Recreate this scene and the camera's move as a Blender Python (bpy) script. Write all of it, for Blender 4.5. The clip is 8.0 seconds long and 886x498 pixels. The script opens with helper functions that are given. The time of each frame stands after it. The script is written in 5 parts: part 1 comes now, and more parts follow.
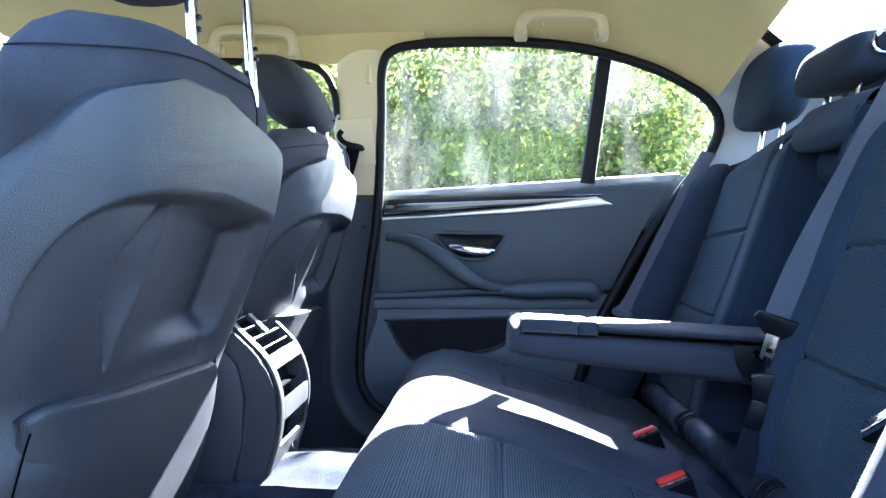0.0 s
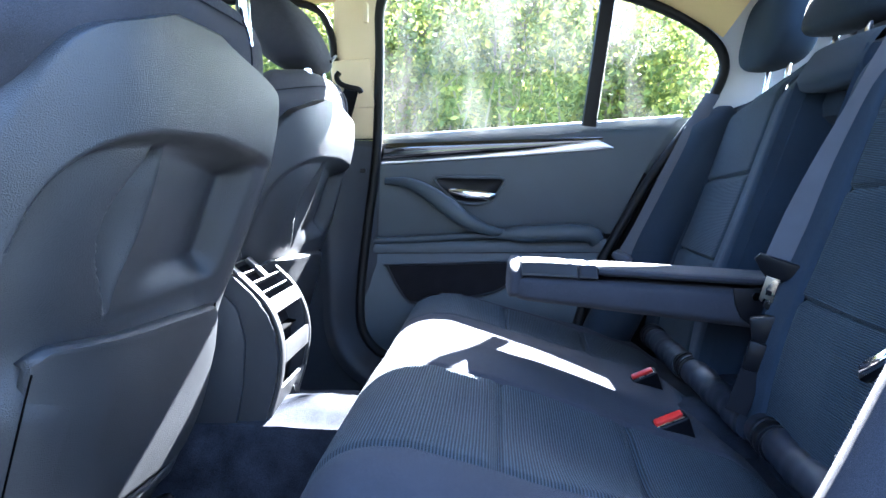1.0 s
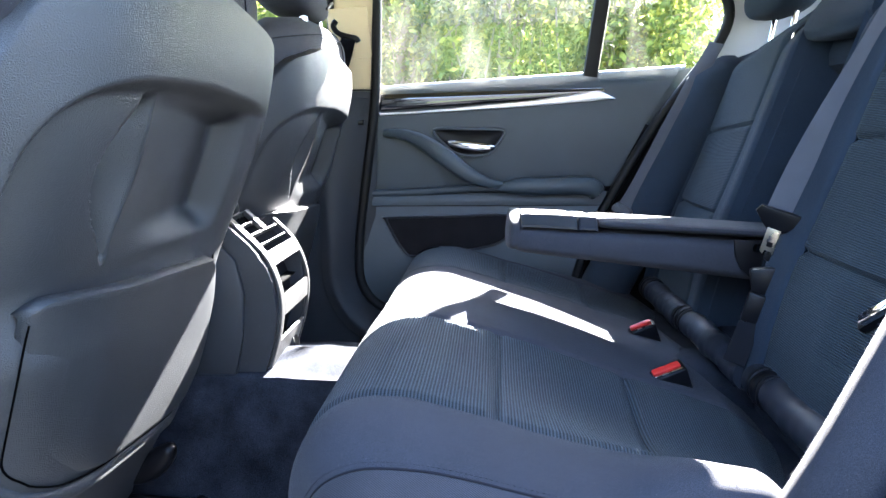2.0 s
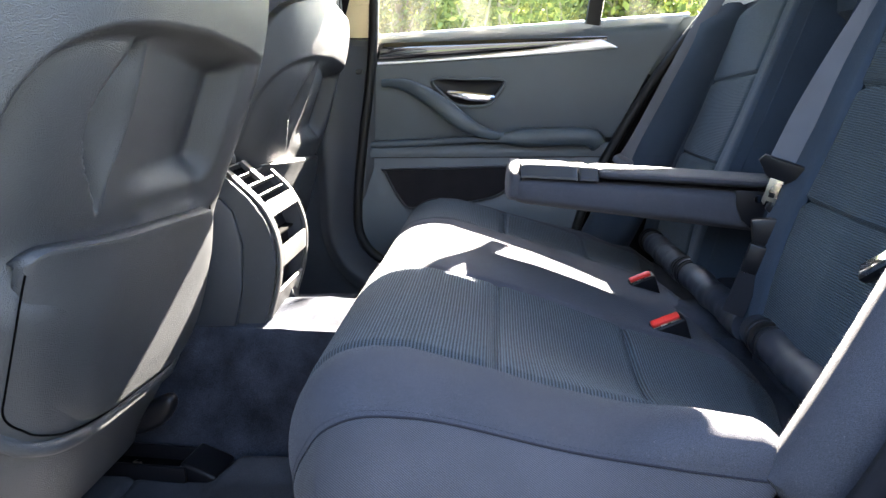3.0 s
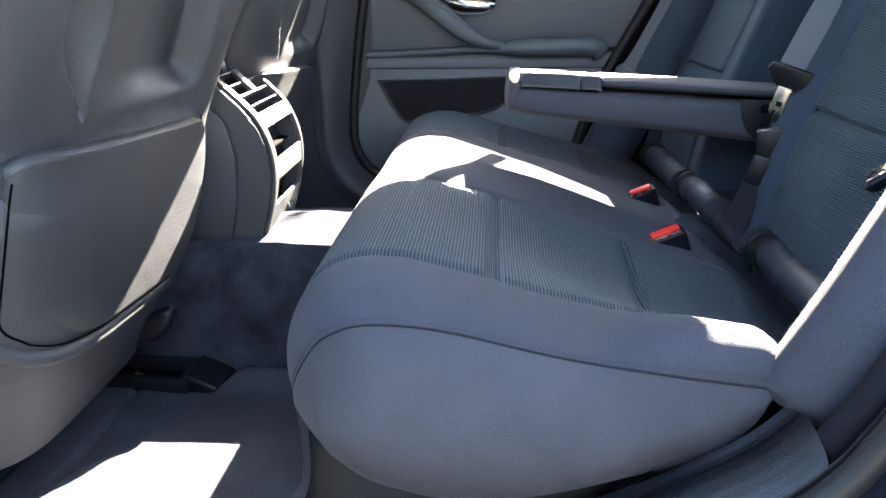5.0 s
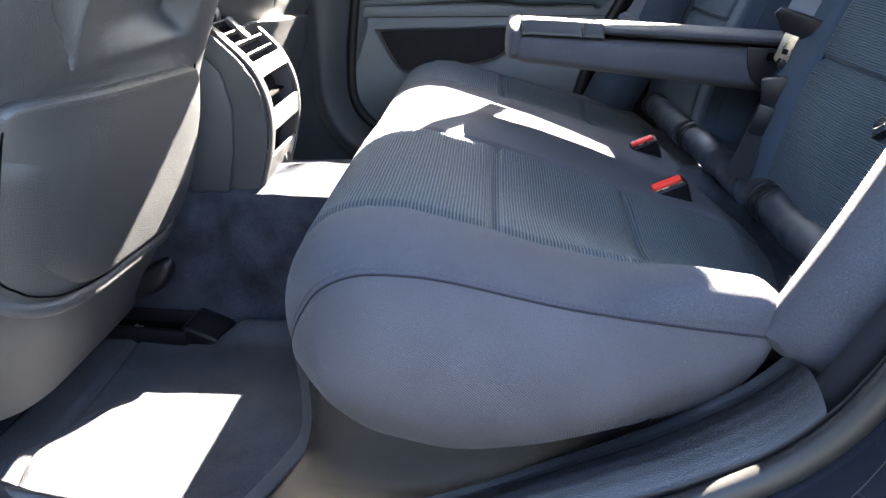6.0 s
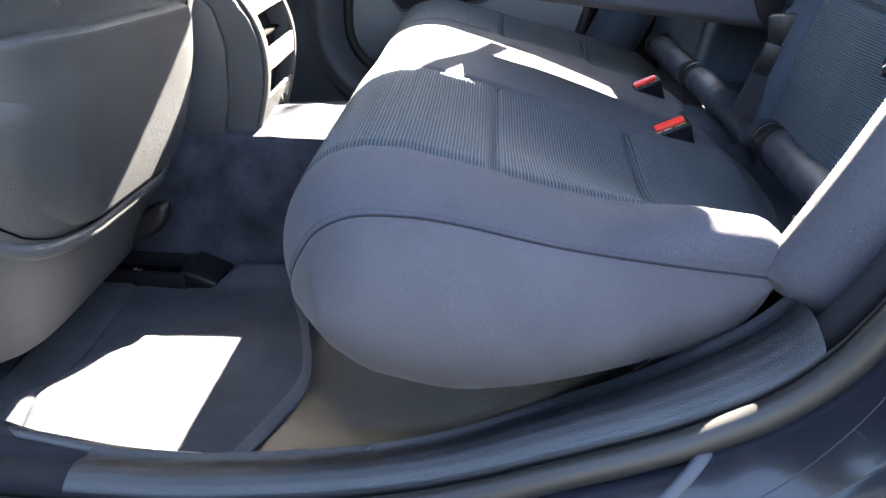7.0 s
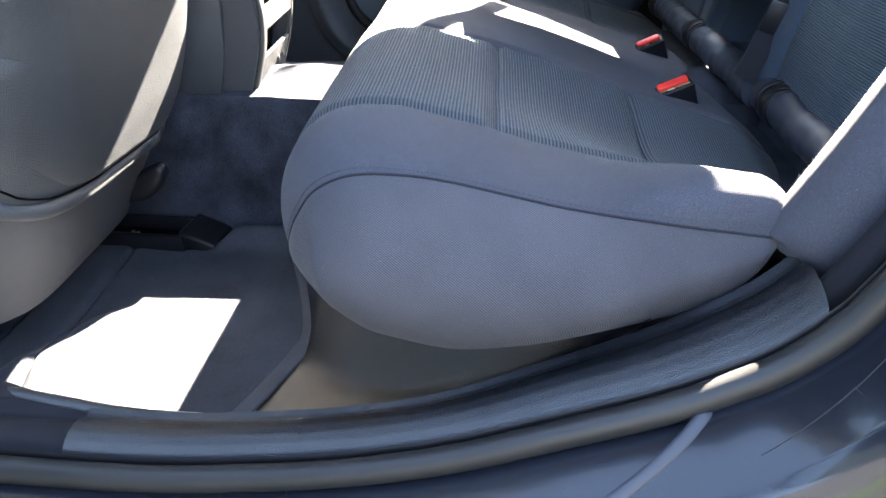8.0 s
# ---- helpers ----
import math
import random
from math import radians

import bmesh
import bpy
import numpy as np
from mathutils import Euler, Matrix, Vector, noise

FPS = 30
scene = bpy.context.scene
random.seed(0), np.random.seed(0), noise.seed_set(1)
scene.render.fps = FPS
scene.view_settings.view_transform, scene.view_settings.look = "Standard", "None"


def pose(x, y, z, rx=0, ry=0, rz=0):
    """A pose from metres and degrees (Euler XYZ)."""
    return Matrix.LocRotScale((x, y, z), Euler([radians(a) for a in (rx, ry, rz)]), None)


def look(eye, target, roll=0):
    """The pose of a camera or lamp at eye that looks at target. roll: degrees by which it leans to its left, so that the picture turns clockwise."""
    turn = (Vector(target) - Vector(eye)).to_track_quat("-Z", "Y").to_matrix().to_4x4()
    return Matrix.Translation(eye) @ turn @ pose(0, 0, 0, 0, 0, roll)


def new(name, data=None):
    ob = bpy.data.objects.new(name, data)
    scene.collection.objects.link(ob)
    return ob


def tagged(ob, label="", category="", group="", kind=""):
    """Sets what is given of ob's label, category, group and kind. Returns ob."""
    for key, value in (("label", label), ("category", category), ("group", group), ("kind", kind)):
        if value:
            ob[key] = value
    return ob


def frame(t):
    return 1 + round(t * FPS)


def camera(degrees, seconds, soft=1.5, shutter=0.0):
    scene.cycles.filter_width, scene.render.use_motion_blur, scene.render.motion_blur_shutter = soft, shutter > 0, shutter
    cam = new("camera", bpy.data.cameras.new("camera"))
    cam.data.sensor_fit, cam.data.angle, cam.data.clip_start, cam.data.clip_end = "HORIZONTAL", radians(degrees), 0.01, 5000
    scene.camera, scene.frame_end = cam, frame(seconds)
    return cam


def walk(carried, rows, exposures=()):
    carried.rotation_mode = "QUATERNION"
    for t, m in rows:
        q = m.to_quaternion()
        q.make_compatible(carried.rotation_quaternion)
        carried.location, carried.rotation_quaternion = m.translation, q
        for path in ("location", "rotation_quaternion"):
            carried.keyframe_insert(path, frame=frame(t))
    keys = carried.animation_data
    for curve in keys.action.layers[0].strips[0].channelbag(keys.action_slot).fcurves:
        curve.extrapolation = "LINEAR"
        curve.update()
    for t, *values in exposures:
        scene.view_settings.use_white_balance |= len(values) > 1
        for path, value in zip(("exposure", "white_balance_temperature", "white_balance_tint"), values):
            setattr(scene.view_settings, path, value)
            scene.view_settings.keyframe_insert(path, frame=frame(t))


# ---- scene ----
cam = camera(62.25, 8.0, soft=1.5)
walk(cam, [
    (0.0, pose(0.0000, -1.2800, 0.8800, 87.970, -0.000, 4.000)),
    (0.5, pose(-0.0001, -1.2758, 0.8772, 85.754, 0.080, 3.992)),
    (1.0, pose(-0.0002, -1.2718, 0.8744, 83.775, 0.110, 3.981)),
    (1.5, pose(-0.0003, -1.2679, 0.8714, 82.051, 0.132, 3.947)),
    (3.0, pose(-0.0007, -1.2569, 0.8619, 76.660, 0.131, 3.852)),
    (3.5, pose(-0.0009, -1.2535, 0.8585, 75.050, 0.166, 3.816)),
    (4.0, pose(-0.0010, -1.2503, 0.8550, 73.241, 0.207, 3.783)),
    (4.5, pose(-0.0012, -1.2472, 0.8514, 71.791, 0.185, 3.733)),
    (6.0, pose(-0.0017, -1.2386, 0.8401, 66.791, 0.193, 3.620)),
    (6.5, pose(-0.0019, -1.2360, 0.8361, 64.728, 0.180, 3.585)),
    (7.0, pose(-0.0021, -1.2335, 0.8320, 62.587, 0.222, 3.537)),
    (7.5, pose(-0.0024, -1.2312, 0.8278, 60.993, 0.232, 3.503)),
    (8.0, pose(-0.0026, -1.2290, 0.8235, 59.891, 0.186, 3.505)),
], exposures=[(0.0, 5.60, 5250, 12), (1.5, 5.85, 5650, 12), (3.5, 6.06, 7150, 12), (8.0, 6.46, 7150, 12)])

# ---- light ----
SUN_FROM = Vector((0.512, 1.18, 1.0)).normalized()
sun_data = bpy.data.lights.new("sun", "SUN")
sun_data.energy, sun_data.angle, sun_data.color = 5.0, radians(0.53), (1.0, 0.95, 0.86)
sun = new("sun", sun_data)
sun.matrix_world = look(SUN_FROM * 20, (0, 0, 0))
world = bpy.data.worlds.new("sky")
scene.world = world
world.use_nodes = True
wn = world.node_tree.nodes
sky = wn.new("ShaderNodeTexSky")
sky.sky_type, sky.sun_disc = "NISHITA", False
sky.sun_elevation = math.asin(SUN_FROM.z)
sky.sun_rotation = math.atan2(SUN_FROM.x, SUN_FROM.y)
world.node_tree.links.new(sky.outputs[0], wn["Background"].inputs[0])
wn["Background"].inputs[1].default_value = 0.056


# ---- materials ----
def material(name, base, rough=0.6, grain=300.0, grain_bump=0.1, vary=0.15, blotch=12.0, metal=0.0, coat=0.0, sheen=0.0, cell=False, spec=0.5, dust=0.0, fleck=0.0):
    """A surface with fine relief at the grain scale and colour variation at two scales; cell gives a leather-like relief."""
    m = bpy.data.materials.new(name)
    m.use_nodes = True
    n, l = m.node_tree.nodes, m.node_tree.links
    b = n["Principled BSDF"]
    co = n.new("ShaderNodeTexCoord")
    big = n.new("ShaderNodeTexNoise")
    big.inputs["Scale"].default_value, big.inputs["Detail"].default_value = blotch, 5
    fine = n.new("ShaderNodeTexVoronoi" if cell else "ShaderNodeTexNoise")
    fine.inputs["Scale"].default_value = grain
    for t in (big, fine):
        l.new(co.outputs["Object"], t.inputs["Vector"])
    ramp = n.new("ShaderNodeMapRange")
    ramp.inputs[1].default_value, ramp.inputs[2].default_value = 0.3, 0.7
    ramp.inputs[3].default_value, ramp.inputs[4].default_value = 1 - vary, 1 + vary
    l.new(big.outputs[0], ramp.inputs[0])
    mul = n.new("ShaderNodeVectorMath")
    mul.operation = "SCALE"
    mul.inputs[0].default_value = base
    l.new(ramp.outputs[0], mul.inputs["Scale"])
    out = mul.outputs[0]
    if fleck > 0:
        tone, dye = n.new("ShaderNodeMapRange"), n.new("ShaderNodeVectorMath")
        tone.inputs[1].default_value, tone.inputs[2].default_value = 0.3, 0.7
        tone.inputs[3].default_value, tone.inputs[4].default_value = 1 - fleck, 1 + fleck
        l.new(fine.outputs[0], tone.inputs[0])
        dye.operation = "SCALE"
        l.new(out, dye.inputs[0])
        l.new(tone.outputs[0], dye.inputs["Scale"])
        out = dye.outputs[0]
    if dust > 0:
        specks = n.new("ShaderNodeTexNoise")
        specks.inputs["Scale"].default_value, specks.inputs["Detail"].default_value = 420, 2
        l.new(co.outputs["Object"], specks.inputs["Vector"])
        pick = n.new("ShaderNodeMapRange")
        pick.inputs[1].default_value, pick.inputs[2].default_value = 0.69, 0.76
        pick.inputs[3].default_value, pick.inputs[4].default_value = 0, dust
        l.new(specks.outputs[0], pick.inputs[0])
        mix = n.new("ShaderNodeMix")
        mix.data_type = "RGBA"
        l.new(pick.outputs[0], mix.inputs["Factor"])
        l.new(out, mix.inputs["A"])
        mix.inputs["B"].default_value = (0.35, 0.34, 0.32, 1)
        out = mix.outputs["Result"]
    l.new(out, b.inputs["Base Color"])
    rr = n.new("ShaderNodeMapRange")
    rr.inputs[3].default_value, rr.inputs[4].default_value = max(0.02, rough - 0.08), min(1, rough + 0.08)
    l.new(big.outputs[0], rr.inputs[0])
    l.new(rr.outputs[0], b.inputs["Roughness"])
    bump = n.new("ShaderNodeBump")
    bump.inputs["Strength"].default_value, bump.inputs["Distance"].default_value = grain_bump, 0.001
    l.new(fine.outputs[0], bump.inputs["Height"])
    l.new(bump.outputs[0], b.inputs["Normal"])
    b.inputs["Metallic"].default_value = metal
    b.inputs["Coat Weight"].default_value = coat
    b.inputs["Coat Roughness"].default_value = 0.04
    b.inputs["Specular IOR Level"].default_value = spec
    b.inputs["Sheen Weight"].default_value = sheen
    b.inputs["Sheen Roughness"].default_value = 0.4
    return m


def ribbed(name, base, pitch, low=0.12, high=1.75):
    """Seat cloth with rows of fine ribs that follow the panel's own length (the rib attribute), and a weave between them."""
    m = material(name, base, 0.85, 1400, 0.2, 0.10, 9, sheen=0.03, spec=0.12)
    n, l = m.node_tree.nodes, m.node_tree.links
    at = n.new("ShaderNodeAttribute")
    at.attribute_name = "rib"
    sep, join_ = n.new("ShaderNodeSeparateXYZ"), n.new("ShaderNodeCombineXYZ")
    l.new(at.outputs["Vector"], sep.inputs[0])
    wob = n.new("ShaderNodeMath")
    wob.operation = "MULTIPLY_ADD"
    l.new(n["Noise Texture"].outputs[0], wob.inputs[0])
    wob.inputs[1].default_value = 0.0012
    l.new(sep.outputs[0], wob.inputs[2])
    l.new(wob.outputs[0], join_.inputs[0])
    l.new(sep.outputs[1], join_.inputs[1])
    wave = n.new("ShaderNodeTexWave")
    wave.bands_direction = "X"
    wave.inputs["Scale"].default_value = 2 * math.pi / (20 * pitch)
    cross = n.new("ShaderNodeTexWave")
    cross.bands_direction = "Y"
    cross.inputs["Scale"].default_value = 2 * math.pi / (20 * 0.0026)
    for t in (wave, cross):
        l.new(join_.outputs[0], t.inputs["Vector"])
    add = n.new("ShaderNodeMath")
    add.operation = "MULTIPLY_ADD"
    l.new(cross.outputs["Fac"], add.inputs[0])
    add.inputs[1].default_value = 0.22
    l.new(wave.outputs["Fac"], add.inputs[2])
    bump = n.new("ShaderNodeBump")
    bump.inputs["Strength"].default_value, bump.inputs["Distance"].default_value = 0.8, 0.0012
    l.new(add.outputs[0], bump.inputs["Height"])
    l.new(n["Bump"].outputs[0], bump.inputs["Normal"])
    b = n["Principled BSDF"]
    l.new(bump.outputs[0], b.inputs["Normal"])
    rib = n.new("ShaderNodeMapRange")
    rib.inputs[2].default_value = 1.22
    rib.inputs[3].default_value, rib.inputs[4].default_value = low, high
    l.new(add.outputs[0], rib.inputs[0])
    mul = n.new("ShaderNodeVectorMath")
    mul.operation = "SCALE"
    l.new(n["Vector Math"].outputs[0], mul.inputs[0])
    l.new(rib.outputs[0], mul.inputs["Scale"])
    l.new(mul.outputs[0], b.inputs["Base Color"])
    return m


def lay_ribs(ob, across, along_, flip=False):
    """Stores, for a grid of the given steps, each point's length along the panel and across it as the rib attribute."""
    me = ob.data
    co = np.zeros(len(me.vertices) * 3)
    me.vertices.foreach_get("co", co)
    co = co.reshape(along_ + 1, across + 1, 3)
    if flip:
        co = co.transpose(1, 0, 2)
    run = np.zeros(co.shape[:2])
    run[1:] = np.cumsum(np.linalg.norm(np.diff(co, axis=0), axis=2), axis=0)
    run = np.repeat(run[:, run.shape[1] // 2][:, None], run.shape[1], 1)
    side = np.zeros(co.shape[:2])
    side[:, 1:] = np.cumsum(np.linalg.norm(np.diff(co, axis=1), axis=2), axis=1)
    side = np.repeat(side[side.shape[0] // 2][None], side.shape[0], 0)
    out = np.stack([run, side, 0 * run], 2)
    if flip:
        out = out.transpose(1, 0, 2)
    me.attributes.new("rib", "FLOAT_VECTOR", "POINT").data.foreach_set("vector", np.ascontiguousarray(out).ravel())
    return ob


def woven(name, base, scale=1080.0):
    """Plain twill cloth: two crossed fine wave patterns and a soft nap."""
    m = material(name, base, 0.88, 900, 0.3, 0.14, 8, sheen=0.03, spec=0.12, dust=0.05)
    n, l = m.node_tree.nodes, m.node_tree.links
    co = n["Texture Coordinate"]
    wave = n.new("ShaderNodeTexWave")
    wave.bands_direction = "DIAGONAL"
    wave.inputs["Scale"].default_value = scale / 5
    wave.inputs["Distortion"].default_value = 0.9
    wave.inputs["Detail Scale"].default_value = 4
    l.new(co.outputs["Object"], wave.inputs["Vector"])
    bump = n.new("ShaderNodeBump")
    bump.inputs["Strength"].default_value, bump.inputs["Distance"].default_value = 0.5, 0.0006
    l.new(wave.outputs["Fac"], bump.inputs["Height"])
    l.new(n["Bump"].outputs[0], bump.inputs["Normal"])
    l.new(bump.outputs[0], n["Principled BSDF"].inputs["Normal"])
    thread = n.new("ShaderNodeMapRange")
    thread.inputs[3].default_value, thread.inputs[4].default_value = 0.70, 1.28
    l.new(wave.outputs["Fac"], thread.inputs[0])
    mul = n.new("ShaderNodeVectorMath")
    mul.operation = "SCALE"
    src = n["Principled BSDF"].inputs["Base Color"].links[0].from_socket
    l.new(src, mul.inputs[0])
    l.new(thread.outputs[0], mul.inputs["Scale"])
    l.new(mul.outputs[0], n["Principled BSDF"].inputs["Base Color"])
    return m


def glass(name, tint=(0.92, 0.96, 0.94), dust=0.0):
    """Clear pane with mirror gloss and, if wanted, a film of dried dust."""
    m = bpy.data.materials.new(name)
    m.use_nodes = True
    n, l = m.node_tree.nodes, m.node_tree.links
    n.remove(n["Principled BSDF"])
    clear, gloss, mix = n.new("ShaderNodeBsdfTransparent"), n.new("ShaderNodeBsdfGlossy"), n.new("ShaderNodeMixShader")
    clear.inputs[0].default_value = (*tint, 1)
    gloss.inputs["Roughness"].default_value = 0.02
    mix.inputs[0].default_value = 0.05
    film, coat = n.new("ShaderNodeBsdfTranslucent"), n.new("ShaderNodeMixShader")
    film.inputs[0].default_value = (0.8, 0.78, 0.7, 1)
    co, cloud, rng_ = n.new("ShaderNodeTexCoord"), n.new("ShaderNodeTexNoise"), n.new("ShaderNodeMapRange")
    cloud.inputs["Scale"].default_value, cloud.inputs["Detail"].default_value = 5, 9
    rng_.inputs[1].default_value, rng_.inputs[2].default_value, rng_.inputs[3].default_value, rng_.inputs[4].default_value = 0.42, 0.75, 0, dust
    run = n.new("ShaderNodeMapping")
    run.inputs["Scale"].default_value = (1.9, 1.0, 0.6)
    l.new(co.outputs["Object"], run.inputs["Vector"])
    l.new(run.outputs[0], cloud.inputs["Vector"])
    l.new(cloud.outputs[0], rng_.inputs[0])
    l.new(rng_.outputs[0], coat.inputs[0])
    l.new(clear.outputs[0], coat.inputs[1])
    l.new(film.outputs[0], coat.inputs[2])
    l.new(coat.outputs[0], mix.inputs[1])
    l.new(gloss.outputs[0], mix.inputs[2])
    l.new(mix.outputs[0], n["Material Output"].inputs[0])
    return m


CLOTH = woven("dark blue-grey twill cloth", (0.0355, 0.0350, 0.0405))
FABRIC = material("dark blue-grey seat fabric", (0.0300, 0.0310, 0.0385), 0.9, 1200, 0.6, 0.16, 9, sheen=0.03, spec=0.12, dust=0.10, fleck=0.34)
FABRIC_BACK = material("dark navy backrest fabric", (0.018, 0.026, 0.038), 0.9, 1500, 0.45, 0.14, 9, sheen=0.03, spec=0.12, dust=0.06, fleck=0.22)
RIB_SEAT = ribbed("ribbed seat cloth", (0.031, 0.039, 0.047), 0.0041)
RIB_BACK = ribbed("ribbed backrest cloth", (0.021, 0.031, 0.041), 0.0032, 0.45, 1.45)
SHELL = material("grained grey seat shell", (0.020, 0.0215, 0.024), 0.44, 700, 0.62, 0.12, 10, cell=True, spec=0.5)
PLASTIC = material("dark grained plastic", (0.018, 0.020, 0.024), 0.48, 900, 0.3, 0.12, 14, cell=True, spec=0.3, dust=0.10)
SILL = material("coarse grained sill plastic", (0.003, 0.0038, 0.0055), 0.31, 1000, 0.5, 0.15, 14, cell=True, spec=0.5)
BLACK = material("black smooth plastic", (0.005, 0.005, 0.006), 0.38, 600, 0.05, 0.15, 20, spec=0.13)
RUBBER = material("black rubber seal", (0.005, 0.005, 0.005), 0.55, 500, 0.08, 0.15, 20, spec=0.2)
INNER = material("worn dark inner trim", (0.0060, 0.0068, 0.0085), 0.32, 900, 0.45, 0.15, 14, cell=True, spec=0.42, dust=0.02)
DOOR = material("dark grained door panel", (0.029, 0.040, 0.048), 0.46, 900, 0.3, 0.10, 10, cell=True, spec=0.45, dust=0.05)
VOID = material("dark vent gap", (0.0012, 0.0012, 0.0014), 0.9, 300, 0.0, 0.1, spec=0.02)
SEAL_GREY = material("dusty grey door rubber", (0.011, 0.0108, 0.0108), 0.42, 400, 0.12, 0.12, 14, spec=0.2, dust=0.03)
LINER = material("cream headliner cloth", (0.60, 0.445, 0.205), 0.92, 1200, 0.25, 0.05, 5, sheen=0.1)
CREAM = material("cream pillar plastic", (0.66, 0.54, 0.33), 0.55, 900, 0.15, 0.05, 6, cell=True)
CARPET = material("dark blue-grey carpet", (0.017, 0.019, 0.025), 0.95, 600, 0.9, 0.5, 16, sheen=0.015, spec=0.05, dust=0.05, fleck=0.4)
MAT = material("dark velour floor mat", (0.0265, 0.028, 0.033), 0.95, 700, 0.9, 0.22, 12, sheen=0.02, spec=0.05, dust=0.06, fleck=0.35)
PALE = material("pale grey pillar cloth", (0.46, 0.46, 0.45), 0.85, 1200, 0.2, 0.06, 6)
TAN = material("tan handle plastic", (0.52, 0.40, 0.24), 0.5, 900, 0.15, 0.05, 6, cell=True)
CHROME = material("polished chrome", (0.75, 0.75, 0.77), 0.12, 200, 0.0, 0.03, 10, metal=1.0)
SATIN = material("satin silver trim", (0.70, 0.71, 0.73), 0.36, 300, 0.02, 0.05, 10, metal=1.0)
STEEL = material("brushed buckle steel", (0.62, 0.56, 0.46), 0.28, 400, 0.05, 0.1, 30, metal=1.0)
GLOSS = material("gloss black trim", (0.008, 0.008, 0.010), 0.08, 200, 0.0, 0.05, 10, coat=1.0)
RED = material("red buckle button", (0.50, 0.022, 0.016), 0.38, 500, 0.05, 0.08, 40)
WEB = material("grey belt webbing", (0.060, 0.063, 0.073), 0.75, 1500, 0.6, 0.08, 20, sheen=0.05, spec=0.2)
WEB_BLACK = material("black belt webbing", (0.008, 0.008, 0.010), 0.75, 1500, 0.6, 0.08, 20, spec=0.08)
PAINT = material("dark blue car paint", (0.005, 0.006, 0.009), 0.20, 300, 0.01, 0.08, 6, coat=0.10, spec=0.25, dust=0.03)
GLASS = glass("clear window glass")
NET = material("black pocket net", (0.010, 0.009, 0.010), 0.9, 900, 0.5, 0.2, 30, spec=0.1)
DUSTY = glass("dusty window glass", dust=0.024)
SLEEVE = material("smooth vinyl sleeve", (0.014, 0.016, 0.022), 0.5, 500, 0.15, 0.15, 12, spec=0.3)


# ---- mesh helpers ----
def part(name, bm, mat, parent=None, label="", sharp=40, bevel=0.0):
    """Links a bmesh as one mesh object, smooth but for edges sharper than the given angle."""
    bmesh.ops.recalc_face_normals(bm, faces=bm.faces)
    me = bpy.data.meshes.new(name)
    bm.to_mesh(me)
    bm.free()
    me.materials.append(mat)
    for p in me.polygons:
        p.use_smooth = True
    me.set_sharp_from_angle(angle=radians(sharp))
    ob = new(name, me)
    if parent:
        ob.parent = parent
    if label:
        ob["label"] = label
    if bevel:
        md = ob.modifiers.new("bevel", "BEVEL")
        md.width, md.segments, md.limit_method, md.angle_limit = bevel, 2, "ANGLE", radians(35)
        md.harden_normals = False
    return ob


def thing(name, label, category, group="", kind="", at=(0, 0, 0)):
    ob = new(name)
    ob.location = at
    ob.empty_display_size = 0.05
    return tagged(ob, label, category, group, kind)


def grid(fn, nu, nv, close_u=False, close_v=False, cap=False):
    """A surface from fn(u, v), u and v from 0 to 1; close_v joins the rows to rings, cap fills the two end rings."""
    bm = bmesh.new()
    mu, mv = (nu if close_u else nu + 1), (nv if close_v else nv + 1)
    vs = [[bm.verts.new(fn(i / nu, j / nv)) for j in range(mv)] for i in range(mu)]
    for i in range(nu):
        for j in range(nv):
            a, b = i, (i + 1) % mu
            c, d = j, (j + 1) % mv
            bm.faces.new((vs[a][c], vs[b][c], vs[b][d], vs[a][d]))
    if cap:
        bm.faces.new(vs[0])
        bm.faces.new(vs[-1])
    return bm


def box(size, at=(0, 0, 0), rot=(0, 0, 0), bevel=0.004, seg=2, into=None):
    bm = bmesh.new()
    bmesh.ops.create_cube(bm, size=1)
    bmesh.ops.scale(bm, vec=size, verts=bm.verts)
    if bevel:
        bmesh.ops.bevel(bm, geom=bm.edges[:], offset=bevel, segments=seg, profile=0.5, affect="EDGES")
    bmesh.ops.transform(bm, matrix=pose(*at, *rot), verts=bm.verts)
    return join(into, bm)


def join(into, bm):
    if into is None:
        return bm
    me = bpy.data.meshes.new("tmp")
    bm.to_mesh(me)
    bm.free()
    into.from_mesh(me)
    bpy.data.meshes.remove(me)
    return into


def bez(pts, n=48, closed=False):
    """Points along a smooth curve through pts."""
    pts = [Vector(p) for p in pts]
    k, out = len(pts), []
    spans = k if closed else k - 1
    for s in range(spans):
        get = (lambda i: pts[i % k]) if closed else (lambda i: pts[min(max(i, 0), k - 1)])
        p0, p1, p2, p3 = get(s - 1), get(s), get(s + 1), get(s + 2)
        m = max(2, n // spans)
        for q in range(m):
            t = q / m
            out.append(0.5 * (2 * p1 + (p2 - p0) * t + (2 * p0 - 5 * p1 + 4 * p2 - p3) * t * t + (3 * p1 - p0 - 3 * p2 + p3) * t ** 3))
    if not closed:
        out.append(pts[-1])
    return out


